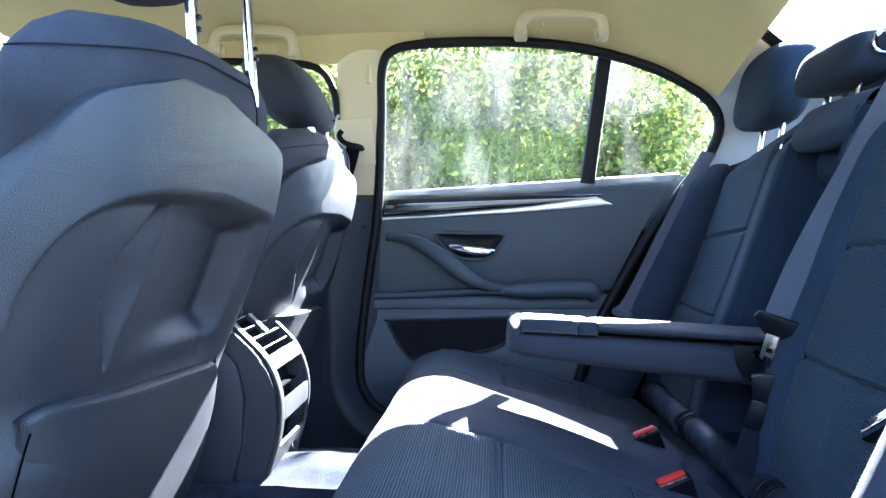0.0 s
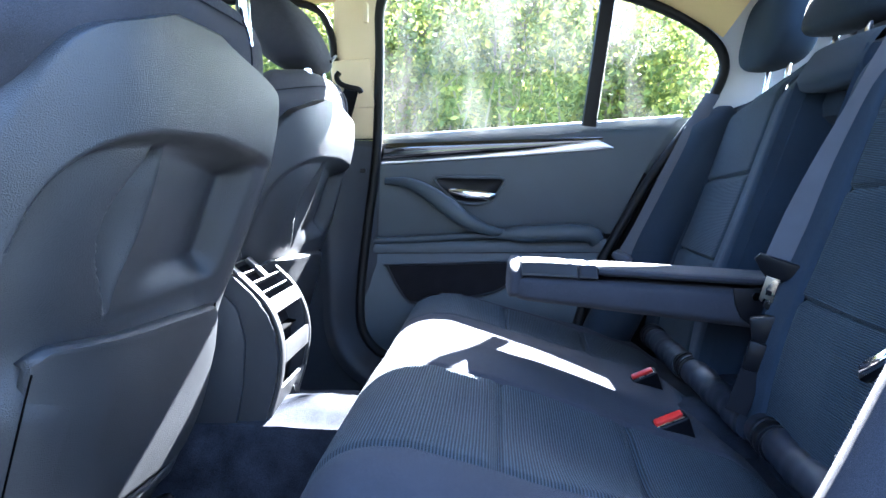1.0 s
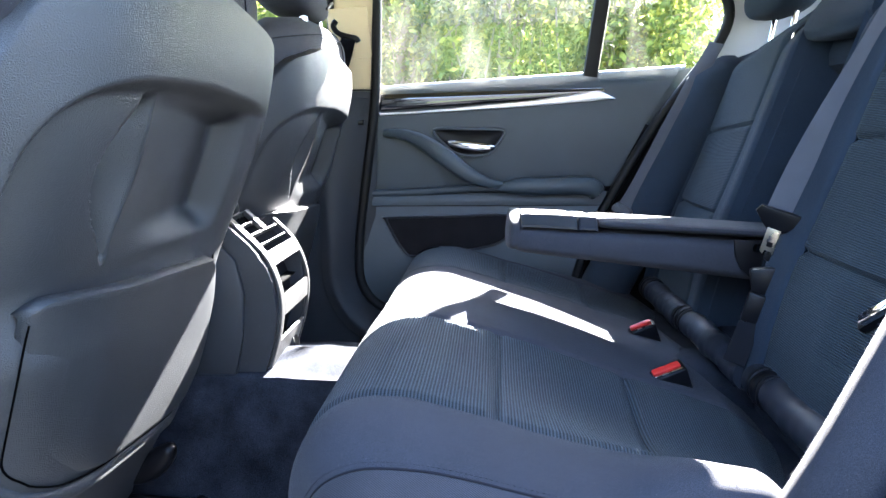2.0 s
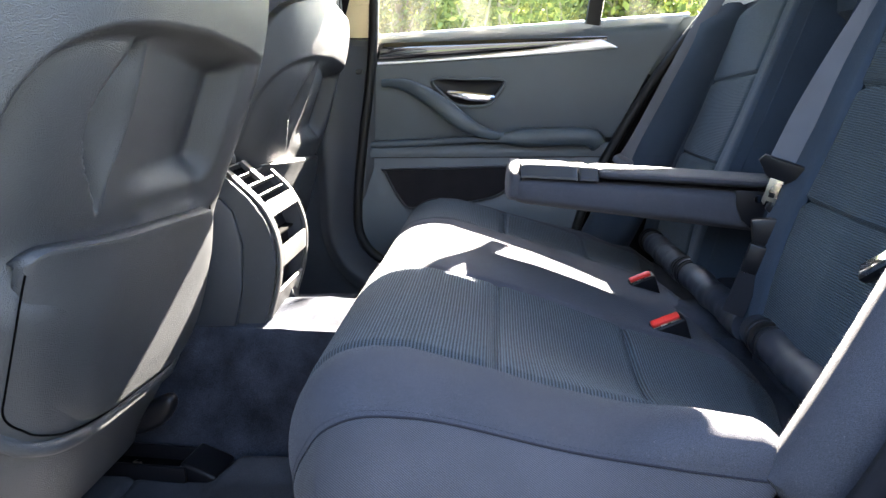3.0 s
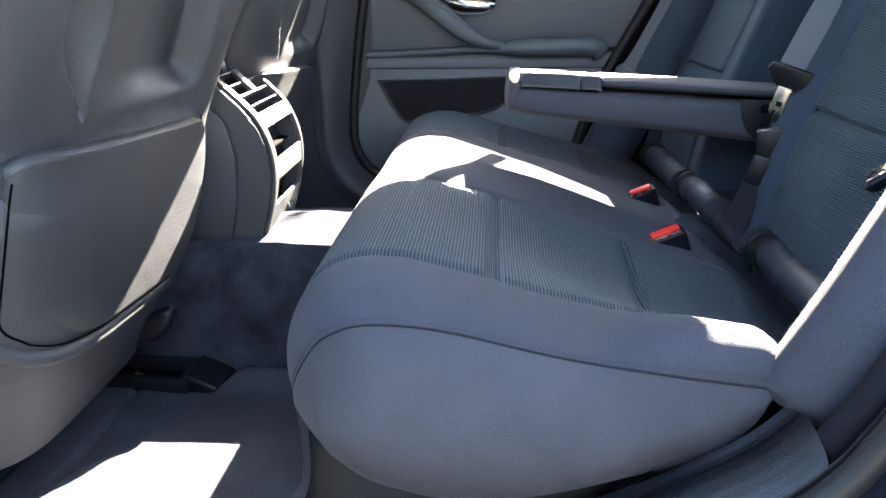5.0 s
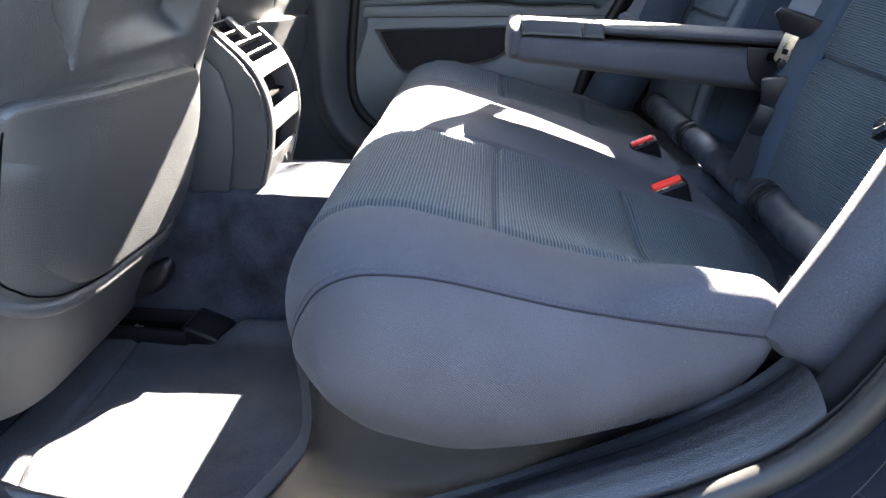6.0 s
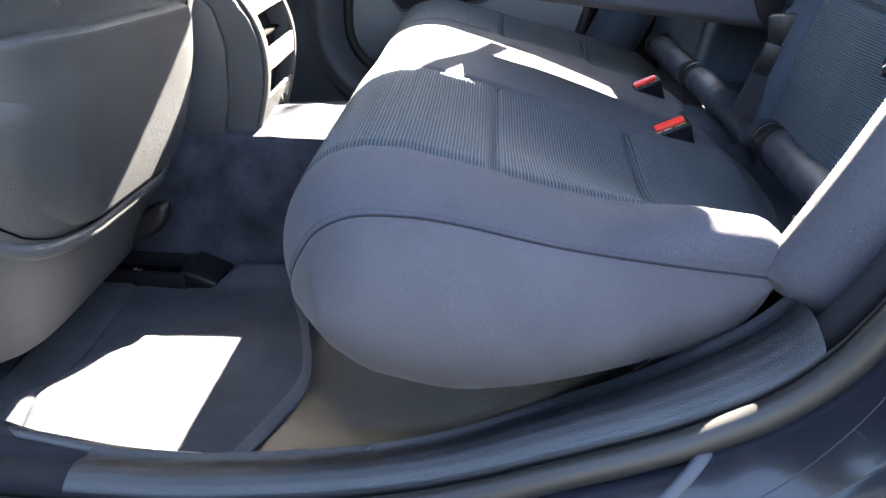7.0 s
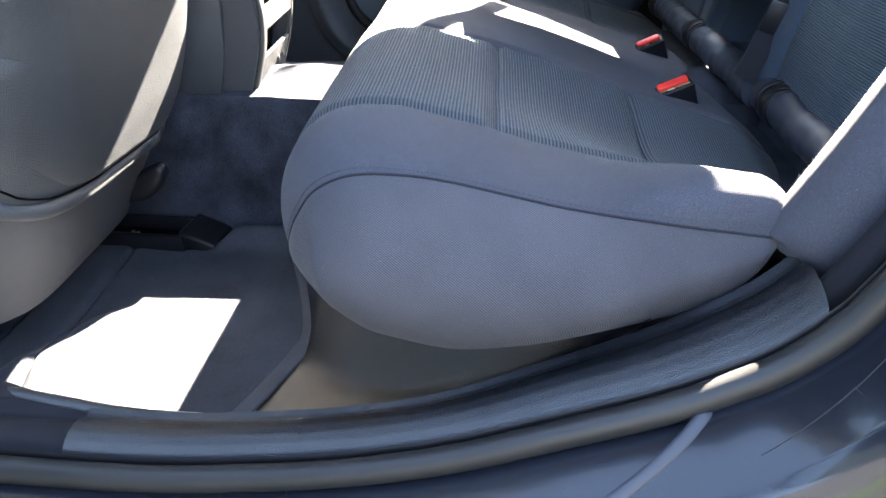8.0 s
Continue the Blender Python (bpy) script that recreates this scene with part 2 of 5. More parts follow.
def sweep(path, ra, rb=None, ref=(0, 1, 0), sides=12, power=2.0, cap=True, closed=False):
    """A bar along path: half-width ra across ref, half-thickness rb; power 2 is round, higher is squarer."""
    rb = ra if rb is None else rb
    n = len(path)
    rings = []
    for i, p in enumerate(path):
        a, b = (path[i - 1], path[(i + 1) % n]) if closed else (path[max(i - 1, 0)], path[min(i + 1, n - 1)])
        t = (b - a).normalized()
        r = Vector(ref)
        side = (r - t * r.dot(t)).normalized()
        up = t.cross(side)
        u = i / max(1, n - 1)
        wa, wb = (ra(u) if callable(ra) else ra), (rb(u) if callable(rb) else rb)
        ring = []
        for j in range(sides):
            w = 2 * math.pi * j / sides
            c, s = math.cos(w), math.sin(w)
            ring.append(p + side * (wa * math.copysign(abs(c) ** (2 / power), c)) + up * (wb * math.copysign(abs(s) ** (2 / power), s)))
        rings.append(ring)
    nu = n if closed else n - 1
    return grid(lambda u, v: rings[round(u * nu) % n][round(v * sides) % sides], nu, sides, closed, True, cap and not closed)


def tube(a, b, r, sides=16):
    a, b = Vector(a), Vector(b)
    t = (b - a).normalized()
    ref = (1, 0, 0) if abs(t.x) < 0.9 else (0, 0, 1)
    return sweep([a, b], r, None, ref, sides)


def plate(outline, depth, axis="y", at=0.0, bevel=0.0):
    """A flat outline (pairs in the other two axes) given a thickness from at to at + depth along the axis."""
    bm = bmesh.new()
    put = {"y": lambda a, b, c: (a, c, b), "x": lambda a, b, c: (c, a, b), "z": lambda a, b, c: (a, b, c)}[axis]
    lo = [bm.verts.new(put(a, b, at)) for a, b in outline]
    hi = [bm.verts.new(put(a, b, at + depth)) for a, b in outline]
    n = len(lo)
    bm.faces.new(lo)
    bm.faces.new(hi)
    for i in range(n):
        bm.faces.new((lo[i], lo[(i + 1) % n], hi[(i + 1) % n], hi[i]))
    if bevel:
        bmesh.ops.bevel(bm, geom=[e for e in bm.edges if abs((e.verts[0].co - e.verts[1].co)["xyz".index(axis)]) < 1e-6],
                        offset=bevel, segments=2, profile=0.5, affect="EDGES")
    return bm


def lerp(x, xs, ys):
    return float(np.interp(x, xs, ys))


def smooth(a, b, x):
    t = min(1, max(0, (x - a) / (b - a)))
    return t * t * (3 - 2 * t)


def pad(cx, cy, cz, hx, hy, hz, lean, power=3.0, n=28, chin=0.0):
    """A cushioned pad with softly squared ends."""
    def fn(u, v):
        a, b = math.pi * (u - 0.5), 2 * math.pi * v
        e = 2 / power
        ca, sa, cb, sb = math.cos(a), math.sin(a), math.cos(b), math.sin(b)
        y = hy * math.copysign(abs(sa) ** e, sa)
        r = max(1e-4, abs(ca)) ** e
        x, z = hx * r * math.copysign(abs(cb) ** e, cb), hz * r * math.copysign(abs(sb) ** e, sb)
        x -= chin * (z / hz) * hx
        return (cx + x + lean * z, cy + y, cz + z)
    return grid(fn, n, n, False, True)


# ---- ground and distance ----
GRASS = material("mown grass verge", (0.050, 0.085, 0.022), 0.9, 60, 0.8, 0.45, 3)
ASPHALT = material("grey asphalt", (0.055, 0.055, 0.055), 0.85, 250, 0.6, 0.2, 4)
ground = tagged(part("ground", grid(lambda u, v: (-400 + 800 * u, -400 + 800 * v, -0.02 + (0.0 if v < 0.5 else 0.03 * math.sin(9 * u) * (1 - v))), 40, 40), GRASS),
                "mown green grass verge beside the car", "ground", kind="structure")
road = tagged(part("road", box((60, 6.0, 0.04), (0, -1.2, -0.005), bevel=0.01), ASPHALT), "grey asphalt parking strip under the car", "road", kind="structure")

# ---- car shell: floor, sills, body ----
YC = 0.065            # the car's middle line
FLOOR = 0.17
SX = (-0.60, -0.44, -0.34, -0.28, -0.20, -0.14, -0.08, -0.02, 0.07, 0.155, 0.225, 0.255, 0.28, 0.33, 0.45)
SZ = (0.333, 0.323, 0.319, 0.319, 0.327, 0.334, 0.346, 0.361, 0.396, 0.428, 0.468, 0.497, 0.530, 0.65, 0.98)


def sill_z(x):
    r = 0.035 - 0.022 * smooth(0.10, 0.22, x)
    return sum(lerp(x + r * k, SX, SZ) for k in (-1, -0.5, 0, 0.5, 1)) / 5


def tunnel(y):
    d = abs(y - YC - 0.01)
    return FLOOR + 0.270 * (1 - smooth(0.112, 0.165, d)) - 0.02 * smooth(0.0, 0.12, d) * (d < 0.12)


def floor_at(u, v):
    x, y = -2.3 + 2.75 * u, -0.66 + 1.37 * v
    z = tunnel(y) + 0.006 * noise.noise((x * 9, y * 9, 0.3)) + 0.003 * noise.noise((x * 23, y * 23, 1.3))
    return (x, y, z)


floor = tagged(part("floor", grid(floor_at, 90, 110), CARPET), "dark blue-grey carpeted car floor with raised tunnel", "floor", kind="structure")
floor.modifiers.new("thick", "SOLIDIFY").thickness = 0.03

# near sill: grained cover, its inner foot, rubber seal, painted flange
sill = thing("door_sill", "dark grained plastic door sill cover", "sill", kind="structure")
PROFILE = ((-0.758, -0.032), (-0.7575, -0.022), (-0.755, -0.013), (-0.750, -0.005), (-0.743, 0.000), (-0.734, 0.003), (-0.723, 0.003), (-0.712, -0.001), (-0.706, -0.006), (-0.701, -0.006), (-0.694, -0.004), (-0.688, -0.016), (-0.666, -0.036))


def sill_top(u, v):
    x = -0.392 + 0.655 * u
    k = v * (len(PROFILE) - 1)
    i = min(int(k), len(PROFILE) - 2)
    a, b = PROFILE[i], PROFILE[i + 1]
    y, z = a[0] + (b[0] - a[0]) * (k - i), a[1] + (b[1] - a[1]) * (k - i)
    wide = 1 + 0.35 * smooth(-0.1, 0.2, x)
    y = -0.757 + (y + 0.757) * wide
    # the rear end turns up towards the cushion
    return (x, y, sill_z(x) + z + 0.004 * smooth(0.12, 0.23, x) * smooth(-0.740, -0.690, y))


part("cover", grid(sill_top, 80, 48), SILL, sill)

FOOT = bez([(-0.33, -0.12, 0.184), (-0.317, -0.167, 0.184), (-0.277, -0.278, 0.184), (-0.250, -0.380, 0.184), (-0.254, -0.433, 0.184), (-0.276, -0.499, 0.184), (-0.296, -0.553, 0.184), (-0.325, -0.630, 0.184), (-0.352, -0.700, 0.184)], 64)
RIM = bez([(-0.13, -0.14, 0.43), (-0.12, -0.20, 0.435), (-0.09, -0.32, 0.44), (-0.04, -0.45, 0.44), (0.06, -0.57, 0.44), (0.16, -0.660, 0.432), (-0.02, -0.680, 0.345), (-0.20, -0.686, 0.302), (-0.356, -0.688, 0.292)], 64)


def inner_wall(u, v):
    """Moulded wall under the cushion: up from the mat in a hollow curve, then flat to the sill."""
    i = round(u * (len(FOOT) - 1))
    a, b = FOOT[i], RIM[i]
    k = smooth(0.30, 0.62, u)
    h = v ** (1.25 - 0.35 * k)
    rise = (1 - (1 - v) ** 2.2) * (1 - k) + v ** 1.7 * k
    return (a.x + (b.x - a.x) * h, a.y + (b.y - a.y) * h, a.z + (b.z - a.z) * rise)


part("inner_cover", grid(inner_wall, len(FOOT) - 1, 24), INNER, sill)


def block_at(u, v):
    x = -0.62 + 0.242 * u
    k = v * (len(PROFILE) - 1)
    i = min(int(k), len(PROFILE) - 2)
    a, b = PROFILE[i], PROFILE[i + 1]
    y, z = a[0] + (b[0] - a[0]) * (k - i), a[1] + (b[1] - a[1]) * (k - i)
    return (x, y, sill_z(x) + z - 0.006 + 0.05 * smooth(-0.705, -0.675, y) * smooth(-0.36, -0.56, x) + 0.002 * noise.noise((40 * x, 40 * y, 1)))


part("end_block", grid(block_at, 24, 30), WEB_BLACK, sill, "fuzzy black sealing block at the pillar foot")
part("pillar_lip", sweep(bez([(-0.20, -0.688, 0.298), (-0.34, -0.690, 0.304), (-0.42, -0.686, 0.312), (-0.52, -0.676, 0.324), (-0.66, -0.655, 0.354)], 30), 0.008, 0.008, (0, 1, 0), 10), SILL, sill)
part("side_filler", box((0.30, 0.10, 0.20), (0.64, -0.672, 0.46), (0, 0, 0), 0.01), CARPET, sill, "dark filler panel beside the backrest")
SEAL = [Vector((x, -0.7725 - 0.006 * smooth(0.2, 0.4, x), sill_z(x) - 0.012)) for x in np.linspace(-0.6, 0.45, 60)]
part("rubber_seal", sweep(SEAL, 0.0122, 0.0125, (0, 1, 0), 16), SEAL_GREY, sill, "thick dusty grey rubber door seal")
part("seal_lip", sweep([p + Vector((0, 0.0135, 0.006)) for p in SEAL], 0.002, 0.006, (0, 1, 0), 8), BLACK, sill)

WEATHER = bez([(0.272, -0.722, 0.492), (0.282, -0.728, 0.520), (0.298, -0.735, 0.560), (0.328, -0.740, 0.640), (0.40, -0.735, 0.82), (0.50, -0.735, 1.05)], 40)
part("weatherstrip", sweep(WEATHER, 0.015, 0.013, (0, 1, 0), 12), WEB_BLACK, sill, "fuzzy black weatherstrip beside the backrest")

body = thing("car_body", "dark blue metallic car body with dusty paint", "car body", kind="structure")


def flange(x, v):
    """Painted doorway flange: level beside the seal, then turning down outside."""
    y = -0.778 - 0.115 * v
    return (x, y, sill_z(x) - 0.024 - 0.045 * v ** 1.3 - 0.55 * max(0, v - 0.62) ** 1.6)


def panel_edge(v):
    """Curved front edge of the rear quarter panel, where it laps over the sill."""
    d = 0.115 * v
    return 0.180 - 0.8 * d - 12 * d * d if d < 0.07 else 0.0652 - 2.48 * (d - 0.07)


def quarter_at(u, v):
    a = panel_edge(1.7 * v)
    return Vector(flange(a + (0.82 - a) * u, 1.7 * v)) + Vector((0, 0, 0.004))


part("sill_panel", grid(lambda u, v: flange(-2.0 + 2.25 * u, 1.7 * v), 70, 36), PAINT, body)
part("quarter_panel", grid(quarter_at, 50, 36), PAINT, body)
EDGE_V = np.linspace(-0.10, 1.2, 40)
part("edge_strip", sweep([Vector(flange(panel_edge(max(0, v)), v)) + Vector((0, 0, 0.005)) for v in EDGE_V], 0.0065, 0.003, (1, 0, 0), 10), SLEEVE, body, "thin grey edge strip on the paintwork")
part("groove_line", sweep([Vector(flange(panel_edge(max(0, v)) - 0.0085, v)) + Vector((0, 0, 0.002)) for v in EDGE_V], 0.0016, 0.002, (1, 0, 0), 6), BLACK, body)
for k, (x0, v0, x1, v1) in enumerate(((0.205, 0.42, 0.320, 0.20), (0.262, 0.30, 0.266, 0.40), (0.30, 0.62, 0.36, 0.52), (0.06, 0.52, 0.11, 0.46))):
    part("scratch", sweep([Vector(flange(x0 + (x1 - x0) * q, v0 + (v1 - v0) * q)) + Vector((0, 0, 0.0045)) for q in np.linspace(0, 1, 14)], 0.0004, 0.0003, (1, 0, 0), 4), SEAL_GREY, body, "fine scratch in the paint")
# underbody and far flank, closing the shell below the windows
part("flank", box((4.2, 0.04, 0.62), (-0.35, 0.86, 0.62), bevel=0.015), PAINT, body)
part("tail", pad(1.38, YC, 0.62, 0.50, 0.82, 0.28, 0.0, 6.0), PAINT, body)
part("bonnet", pad(-2.85, YC, 0.55, 0.80, 0.82, 0.30, -0.15, 5.0), PAINT, body)
part("roof_skin", grid(lambda u, v: (-1.25 + 1.80 * u, YC - 0.60 + 1.2 * v, 1.455 - 0.045 * (2 * v - 1) ** 2 - 0.06 * (2 * u - 0.9) ** 2), 20, 20), PAINT, body)

# ---- headliner and pillars ----


def rail_z(x):
    """Height of the headliner's edge along the far doors."""
    return lerp(x, (-1.2, -0.6, -0.3, 0.06, 0.24, 0.41, 0.53, 0.60, 0.70), (1.30, 1.352, 1.360, 1.358, 1.336, 1.286, 1.220, 1.17, 1.10))


def crown_z(x):
    return lerp(x, (-1.2, -0.7, -0.2, 0.2, 0.45, 0.58, 0.70), (1.36, 1.41, 1.43, 1.425, 1.40, 1.365, 1.33))


def liner_at(u, v):
    y = YC - 0.615 + 1.185 * v
    d = abs(2 * v - 1)
    x = -1.20 + (1.795 - 0.032 * d ** 2) * u
    return (x, y, crown_z(x) + (rail_z(x) - crown_z(x)) * d ** (3.2 - 1.6 * smooth(0.1, 0.55, x)))


ceiling = tagged(part("ceiling", grid(liner_at, 50, 50), LINER), "cream cloth car headliner", "headliner", kind="structure")

# far pillar between the doors: cream above, dark below
pillar = thing("pillar_trim", "cream upper and dark lower trim of the door pillar", "pillar trim", kind="structure")


def pillar_at(x0, x1, z0, z1, lean, y0, y1, bow=0.02):
    def fn(u, v):
        z = z0 + (z1 - z0) * v
        x = x0 + (x1 - x0) * u + lean * (z - z0)
        return (x, y0 + (y1 - y0) * v - bow * math.sin(math.pi * u) ** 0.6, z)
    return grid(fn, 16, 16)


part("upper_trim", pillar_at(-0.425, -0.305, 0.955, 1.350, 0.03, 0.705, 0.635, 0.012), CREAM, pillar)
part("lower_trim", pillar_at(-0.62, -0.335, 0.26, 0.95, 0.045, 0.70, 0.70, 0.03), PLASTIC, pillar)
part("trim_joint", box((0.24, 0.02, 0.004), (-0.44, 0.684, 0.953), bevel=0.001), BLACK, pillar)
part("lower_groove", box((0.22, 0.012, 0.012), (-0.45, 0.668, 0.87), bevel=0.003), BLACK, pillar)
part("anchor_cover", box((0.105, 0.010, 0.125), (-0.372, 0.664, 1.095), (10, -4, 0), bevel=0.004), CREAM, pillar)
part("coat_hook", box((0.012, 0.018, 0.05), (-0.325, 0.612, 1.265), bevel=0.004), CREAM, pillar)



def roof_side(u, v):
    """Cream trim that joins the headliner to the frames of the far windows."""
    x = -1.20 + 1.02 * u
    top = rail_z(x) + 0.012
    low = lerp(x, (-1.20, -0.60, -0.46, -0.40, -0.18), (1.250, 1.306, 1.296, 1.300, 1.348))
    return (x, 0.606 + 0.036 * (1 - v) ** 1.5, low + (top - low) * v)


part("roof_side_trim", grid(roof_side, 60, 8), LINER, pillar)

# far rear pillar and roof rail
EDGE = bez([(-0.10, 0.69, 0.345), (-0.22, 0.69, 0.352), (-0.31, 0.691, 0.375), (-0.358, 0.692, 0.44), (-0.362, 0.692, 0.54), (-0.346, 0.692, 0.68), (-0.312, 0.69, 0.93), (-0.302, 0.68, 1.15), (-0.295, 0.655, 1.28), (-0.262, 0.645, 1.332),
            (-0.16, 0.64, 1.345), (0.06, 0.635, 1.343), (0.24, 0.64, 1.322), (0.41, 0.648, 1.272), (0.53, 0.655, 1.205), (0.575, 0.665, 1.14), (0.555, 0.675, 1.06),
            (0.49, 0.685, 0.97), (0.40, 0.69, 0.84), (0.32, 0.69, 0.70), (0.26, 0.69, 0.58), (0.22, 0.69, 0.45)], 120)

FOOT_EDGE = [q for q in EDGE if q.x < 0.0 and q.z < 0.96]


def foot_trim(u, v):
    """Rounded lower trim that sweeps from the pillar into the sill round the door's lower corner."""
    i = round(u * (len(FOOT_EDGE) - 1))
    q = FOOT_EDGE[i]
    t = FOOT_EDGE[min(i + 1, len(FOOT_EDGE) - 1)] - FOOT_EDGE[max(i - 1, 0)]
    n = Vector((-t.z, 0, t.x)).normalized()
    n = n if n.dot(q - Vector((0.1, q.y, 0.65))) > 0 else -n
    wide = 0.085 + 0.05 * smooth(0.5, 0.8, q.z)
    return q + n * (0.010 + wide * v) + Vector((0, -0.012 - 0.045 * math.sin(math.pi * min(1, v * 1.05) * 0.62) + 0.03 * max(0, v - 0.7), 0))


part("foot_trim", grid(foot_trim, len(FOOT_EDGE) - 1, 14), PLASTIC, pillar)
REAR_EDGE = [q for q in EDGE if q.x > 0.30 and q.z > 0.90]


def rear_trim(u, v):
    """Cream panel between the door opening's rear edge and the side of the rear window."""
    q = REAR_EDGE[round(u * (len(REAR_EDGE) - 1))] + Vector((0.004, -0.006, 0.012 * smooth(1.1, 1.25, 1.2)))
    t = smooth(0.15, 1.0, u)
    w = Vector((0.582 + 0.62 * t, YC + 0.392 + 0.15 * t, 1.333 - 0.37 * t))
    p = q.lerp(w, v)
    return p + Vector((0.0, 0.020 * math.sin(math.pi * v), 0.012 * math.sin(math.pi * v)))


part("rear_pillar_trim", grid(rear_trim, len(REAR_EDGE) - 1, 12), PALE, pillar)

# ---- far rear door ----
door = thing("door_1", "dark rear car door panel with silver trim, closed", "car door", kind="structure")
part("door_seal", sweep([q + Vector((0, -0.008, 0)) for q in EDGE], 0.014, 0.013, (0, 1, 0), 10), RUBBER, door, "black rubber door seal")


def door_left(z):
    return lerp(z, (0.30, 0.42, 0.66, 0.93, 1.0), (-0.40, -0.372, -0.345, -0.312, -0.305))


def door_right(z):
    return lerp(z, (0.30, 0.45, 0.58, 0.70, 0.84, 0.97, 1.02), (0.16, 0.22, 0.26, 0.32, 0.40, 0.49, 0.525))


def belt_z(x):
    return lerp(x, (-0.31, 0.5), (0.958, 1.008))


def panel(z0, z1, y0, y1, bow=0.0, nu=40, nv=14, left=0.0, right=0.0):
    """A strip of the door's inner face between two height lines."""
    def fn(u, v):
        za, zb = z0, z1
        z = za + (zb - za) * v
        x = (door_left(z) + left) * (1 - u) + (door_right(z) - right) * u
        rise = 0.05 * (x + 0.31) / 0.81 * smooth(0.55, 0.95, z)
        return (x, y0 + (y1 - y0) * v - bow * math.sin(math.pi * v), z + rise)
    return grid(fn, nu, nv)


part("upper_panel", panel(0.893, 0.957, 0.715, 0.728, 0.004), DOOR, door)
part("window_ledge", grid(lambda u, v: (-0.305 + 0.80 * u, 0.728 + 0.03 * v, belt_z(-0.305 + 0.80 * u) - 0.004 + 0.012 * math.sin(math.pi * v)), 30, 8), DOOR, door)
part("middle_panel", panel(0.69, 0.893, 0.722, 0.712, 0.006), DOOR, door)
part("lower_panel", panel(0.30, 0.645, 0.700, 0.705, 0.02), DOOR, door)
part("armrest_band", panel(0.648, 0.680, 0.694, 0.700, 0.003, 40, 6), DOOR, door)
part("backing", box((0.95, 0.012, 0.66), (0.03, 0.745, 0.62), bevel=0.002), BLACK, door)
part("arm_ledge", sweep(bez([(-0.335, 0.705, 0.680), (-0.2, 0.700, 0.686), (-0.02, 0.690, 0.698), (0.10, 0.684, 0.703), (0.24, 0.684, 0.705), (0.268, 0.69, 0.69)], 40), lambda u: 0.012 + 0.022 * smooth(0.25, 0.6, u), lambda u: 0.010 + 0.014 * smooth(0.4, 0.6, u), (0, 1, 0), 14, 3.0), DOOR, door)
part("pull_handle", sweep(bez([(-0.290, 0.70, 0.842), (-0.235, 0.684, 0.838), (-0.18, 0.668, 0.815), (-0.12, 0.655, 0.775), (-0.07, 0.652, 0.738), (-0.02, 0.662, 0.715), (0.03, 0.68, 0.705)], 44), lambda u: 0.014, lambda u: 0.010 + 0.013 * math.sin(math.pi * u) ** 1.5, (0, 1, 0), 14, 2.6), DOOR, door)


def strip(x0, x1, lo0, lo1, hi0, hi1, y, th, power=1.0):
    """A slim trim strip whose lower and upper lines run from the first to the second height."""
    def fn(u, v):
        x = x0 + (x1 - x0) * u
        a = 2 * math.pi * v
        lo, hi = lo0 + (lo1 - lo0) * u ** power, hi0 + (hi1 - hi0) * u
        return (x, y - th * 0.5 * math.cos(a), (lo + hi) / 2 + (hi - lo) / 2 * math.sin(a))
    return grid(fn, 40, 14, False, True, True)


part("gloss_trim", strip(-0.305, 0.285, 0.897, 0.940, 0.943, 0.958, 0.712, 0.012), GLOSS, door, "gloss black trim strip")


def silver_at(u, v):
    """Silver blade: a slim line at the front that widens and ends in a slanting point."""
    x = -0.304 + 0.617 * u
    lo = lerp(x, (-0.304, 0.052, 0.313), (0.887, 0.907, 0.928))
    hi = lerp(x, (-0.304, -0.20, -0.05, 0.10, 0.271, 0.313), (0.894, 0.899, 0.912, 0.926, 0.951, 0.930))
    f = 2 * v if v < 0.5 else 2 - 2 * v
    return (x, 0.7045 - (0.0022 if v < 0.5 else -0.004) * (1 - (2 * f - 1) ** 2), lo + (hi - lo) * f)


part("silver_trim", grid(silver_at, 60, 24, False, True, True), SATIN, door, "satin silver trim blade widening to the rear")
BEZEL = bez([(-0.158, 0, 0.850), (-0.06, 0, 0.852), (0.022, 0, 0.849), (0.016, 0, 0.822), (-0.010, 0, 0.791), (-0.036, 0, 0.783), (-0.090, 0, 0.785), (-0.120, 0, 0.802)], 64, True)
release = part("release_bezel", sweep([Vector((q.x, 0.697, q.z)) for q in BEZEL], 0.008, 0.0042, (0, 1, 0), 10, 3, closed=True), DOOR, door, "raised rim of the release recess")
CUP_MID = sum((Vector((q.x, 0, q.z)) for q in BEZEL), Vector()) / len(BEZEL)


def release_cup(u, v):
    """Hollow behind the release lever, deepest in the middle."""
    q = BEZEL[round(u * len(BEZEL)) % len(BEZEL)]
    p = CUP_MID.lerp(Vector((q.x, 0, q.z)), v)
    return (p.x, 0.699 + 0.010 * (1 - v ** 3), p.z)


part("recess", grid(release_cup, len(BEZEL), 8, True), BLACK, release, "dark hollow behind the lever")
part("release_lever", sweep(bez([(-0.120, 0.688, 0.816), (-0.07, 0.680, 0.809), (-0.02, 0.680, 0.804), (0.000, 0.686, 0.804)], 24), lambda u: 0.006, lambda u: 0.0035 + 0.008 * math.sin(math.pi * min(1, 0.12 + 0.8 * u)) ** 0.8, (0, 1, 0), 12, 2.4), CHROME, release, "polished chrome release lever")
POCKET = bez([(-0.286, 0, 0.612), (-0.280, 0, 0.617), (-0.12, 0, 0.622), (0.046, 0, 0.627), (0.060, 0, 0.604), (0.024, 0, 0.557), (-0.038, 0, 0.536), (-0.133, 0, 0.523), (-0.215, 0, 0.514), (-0.236, 0, 0.524), (-0.262, 0, 0.562)], 77, True)
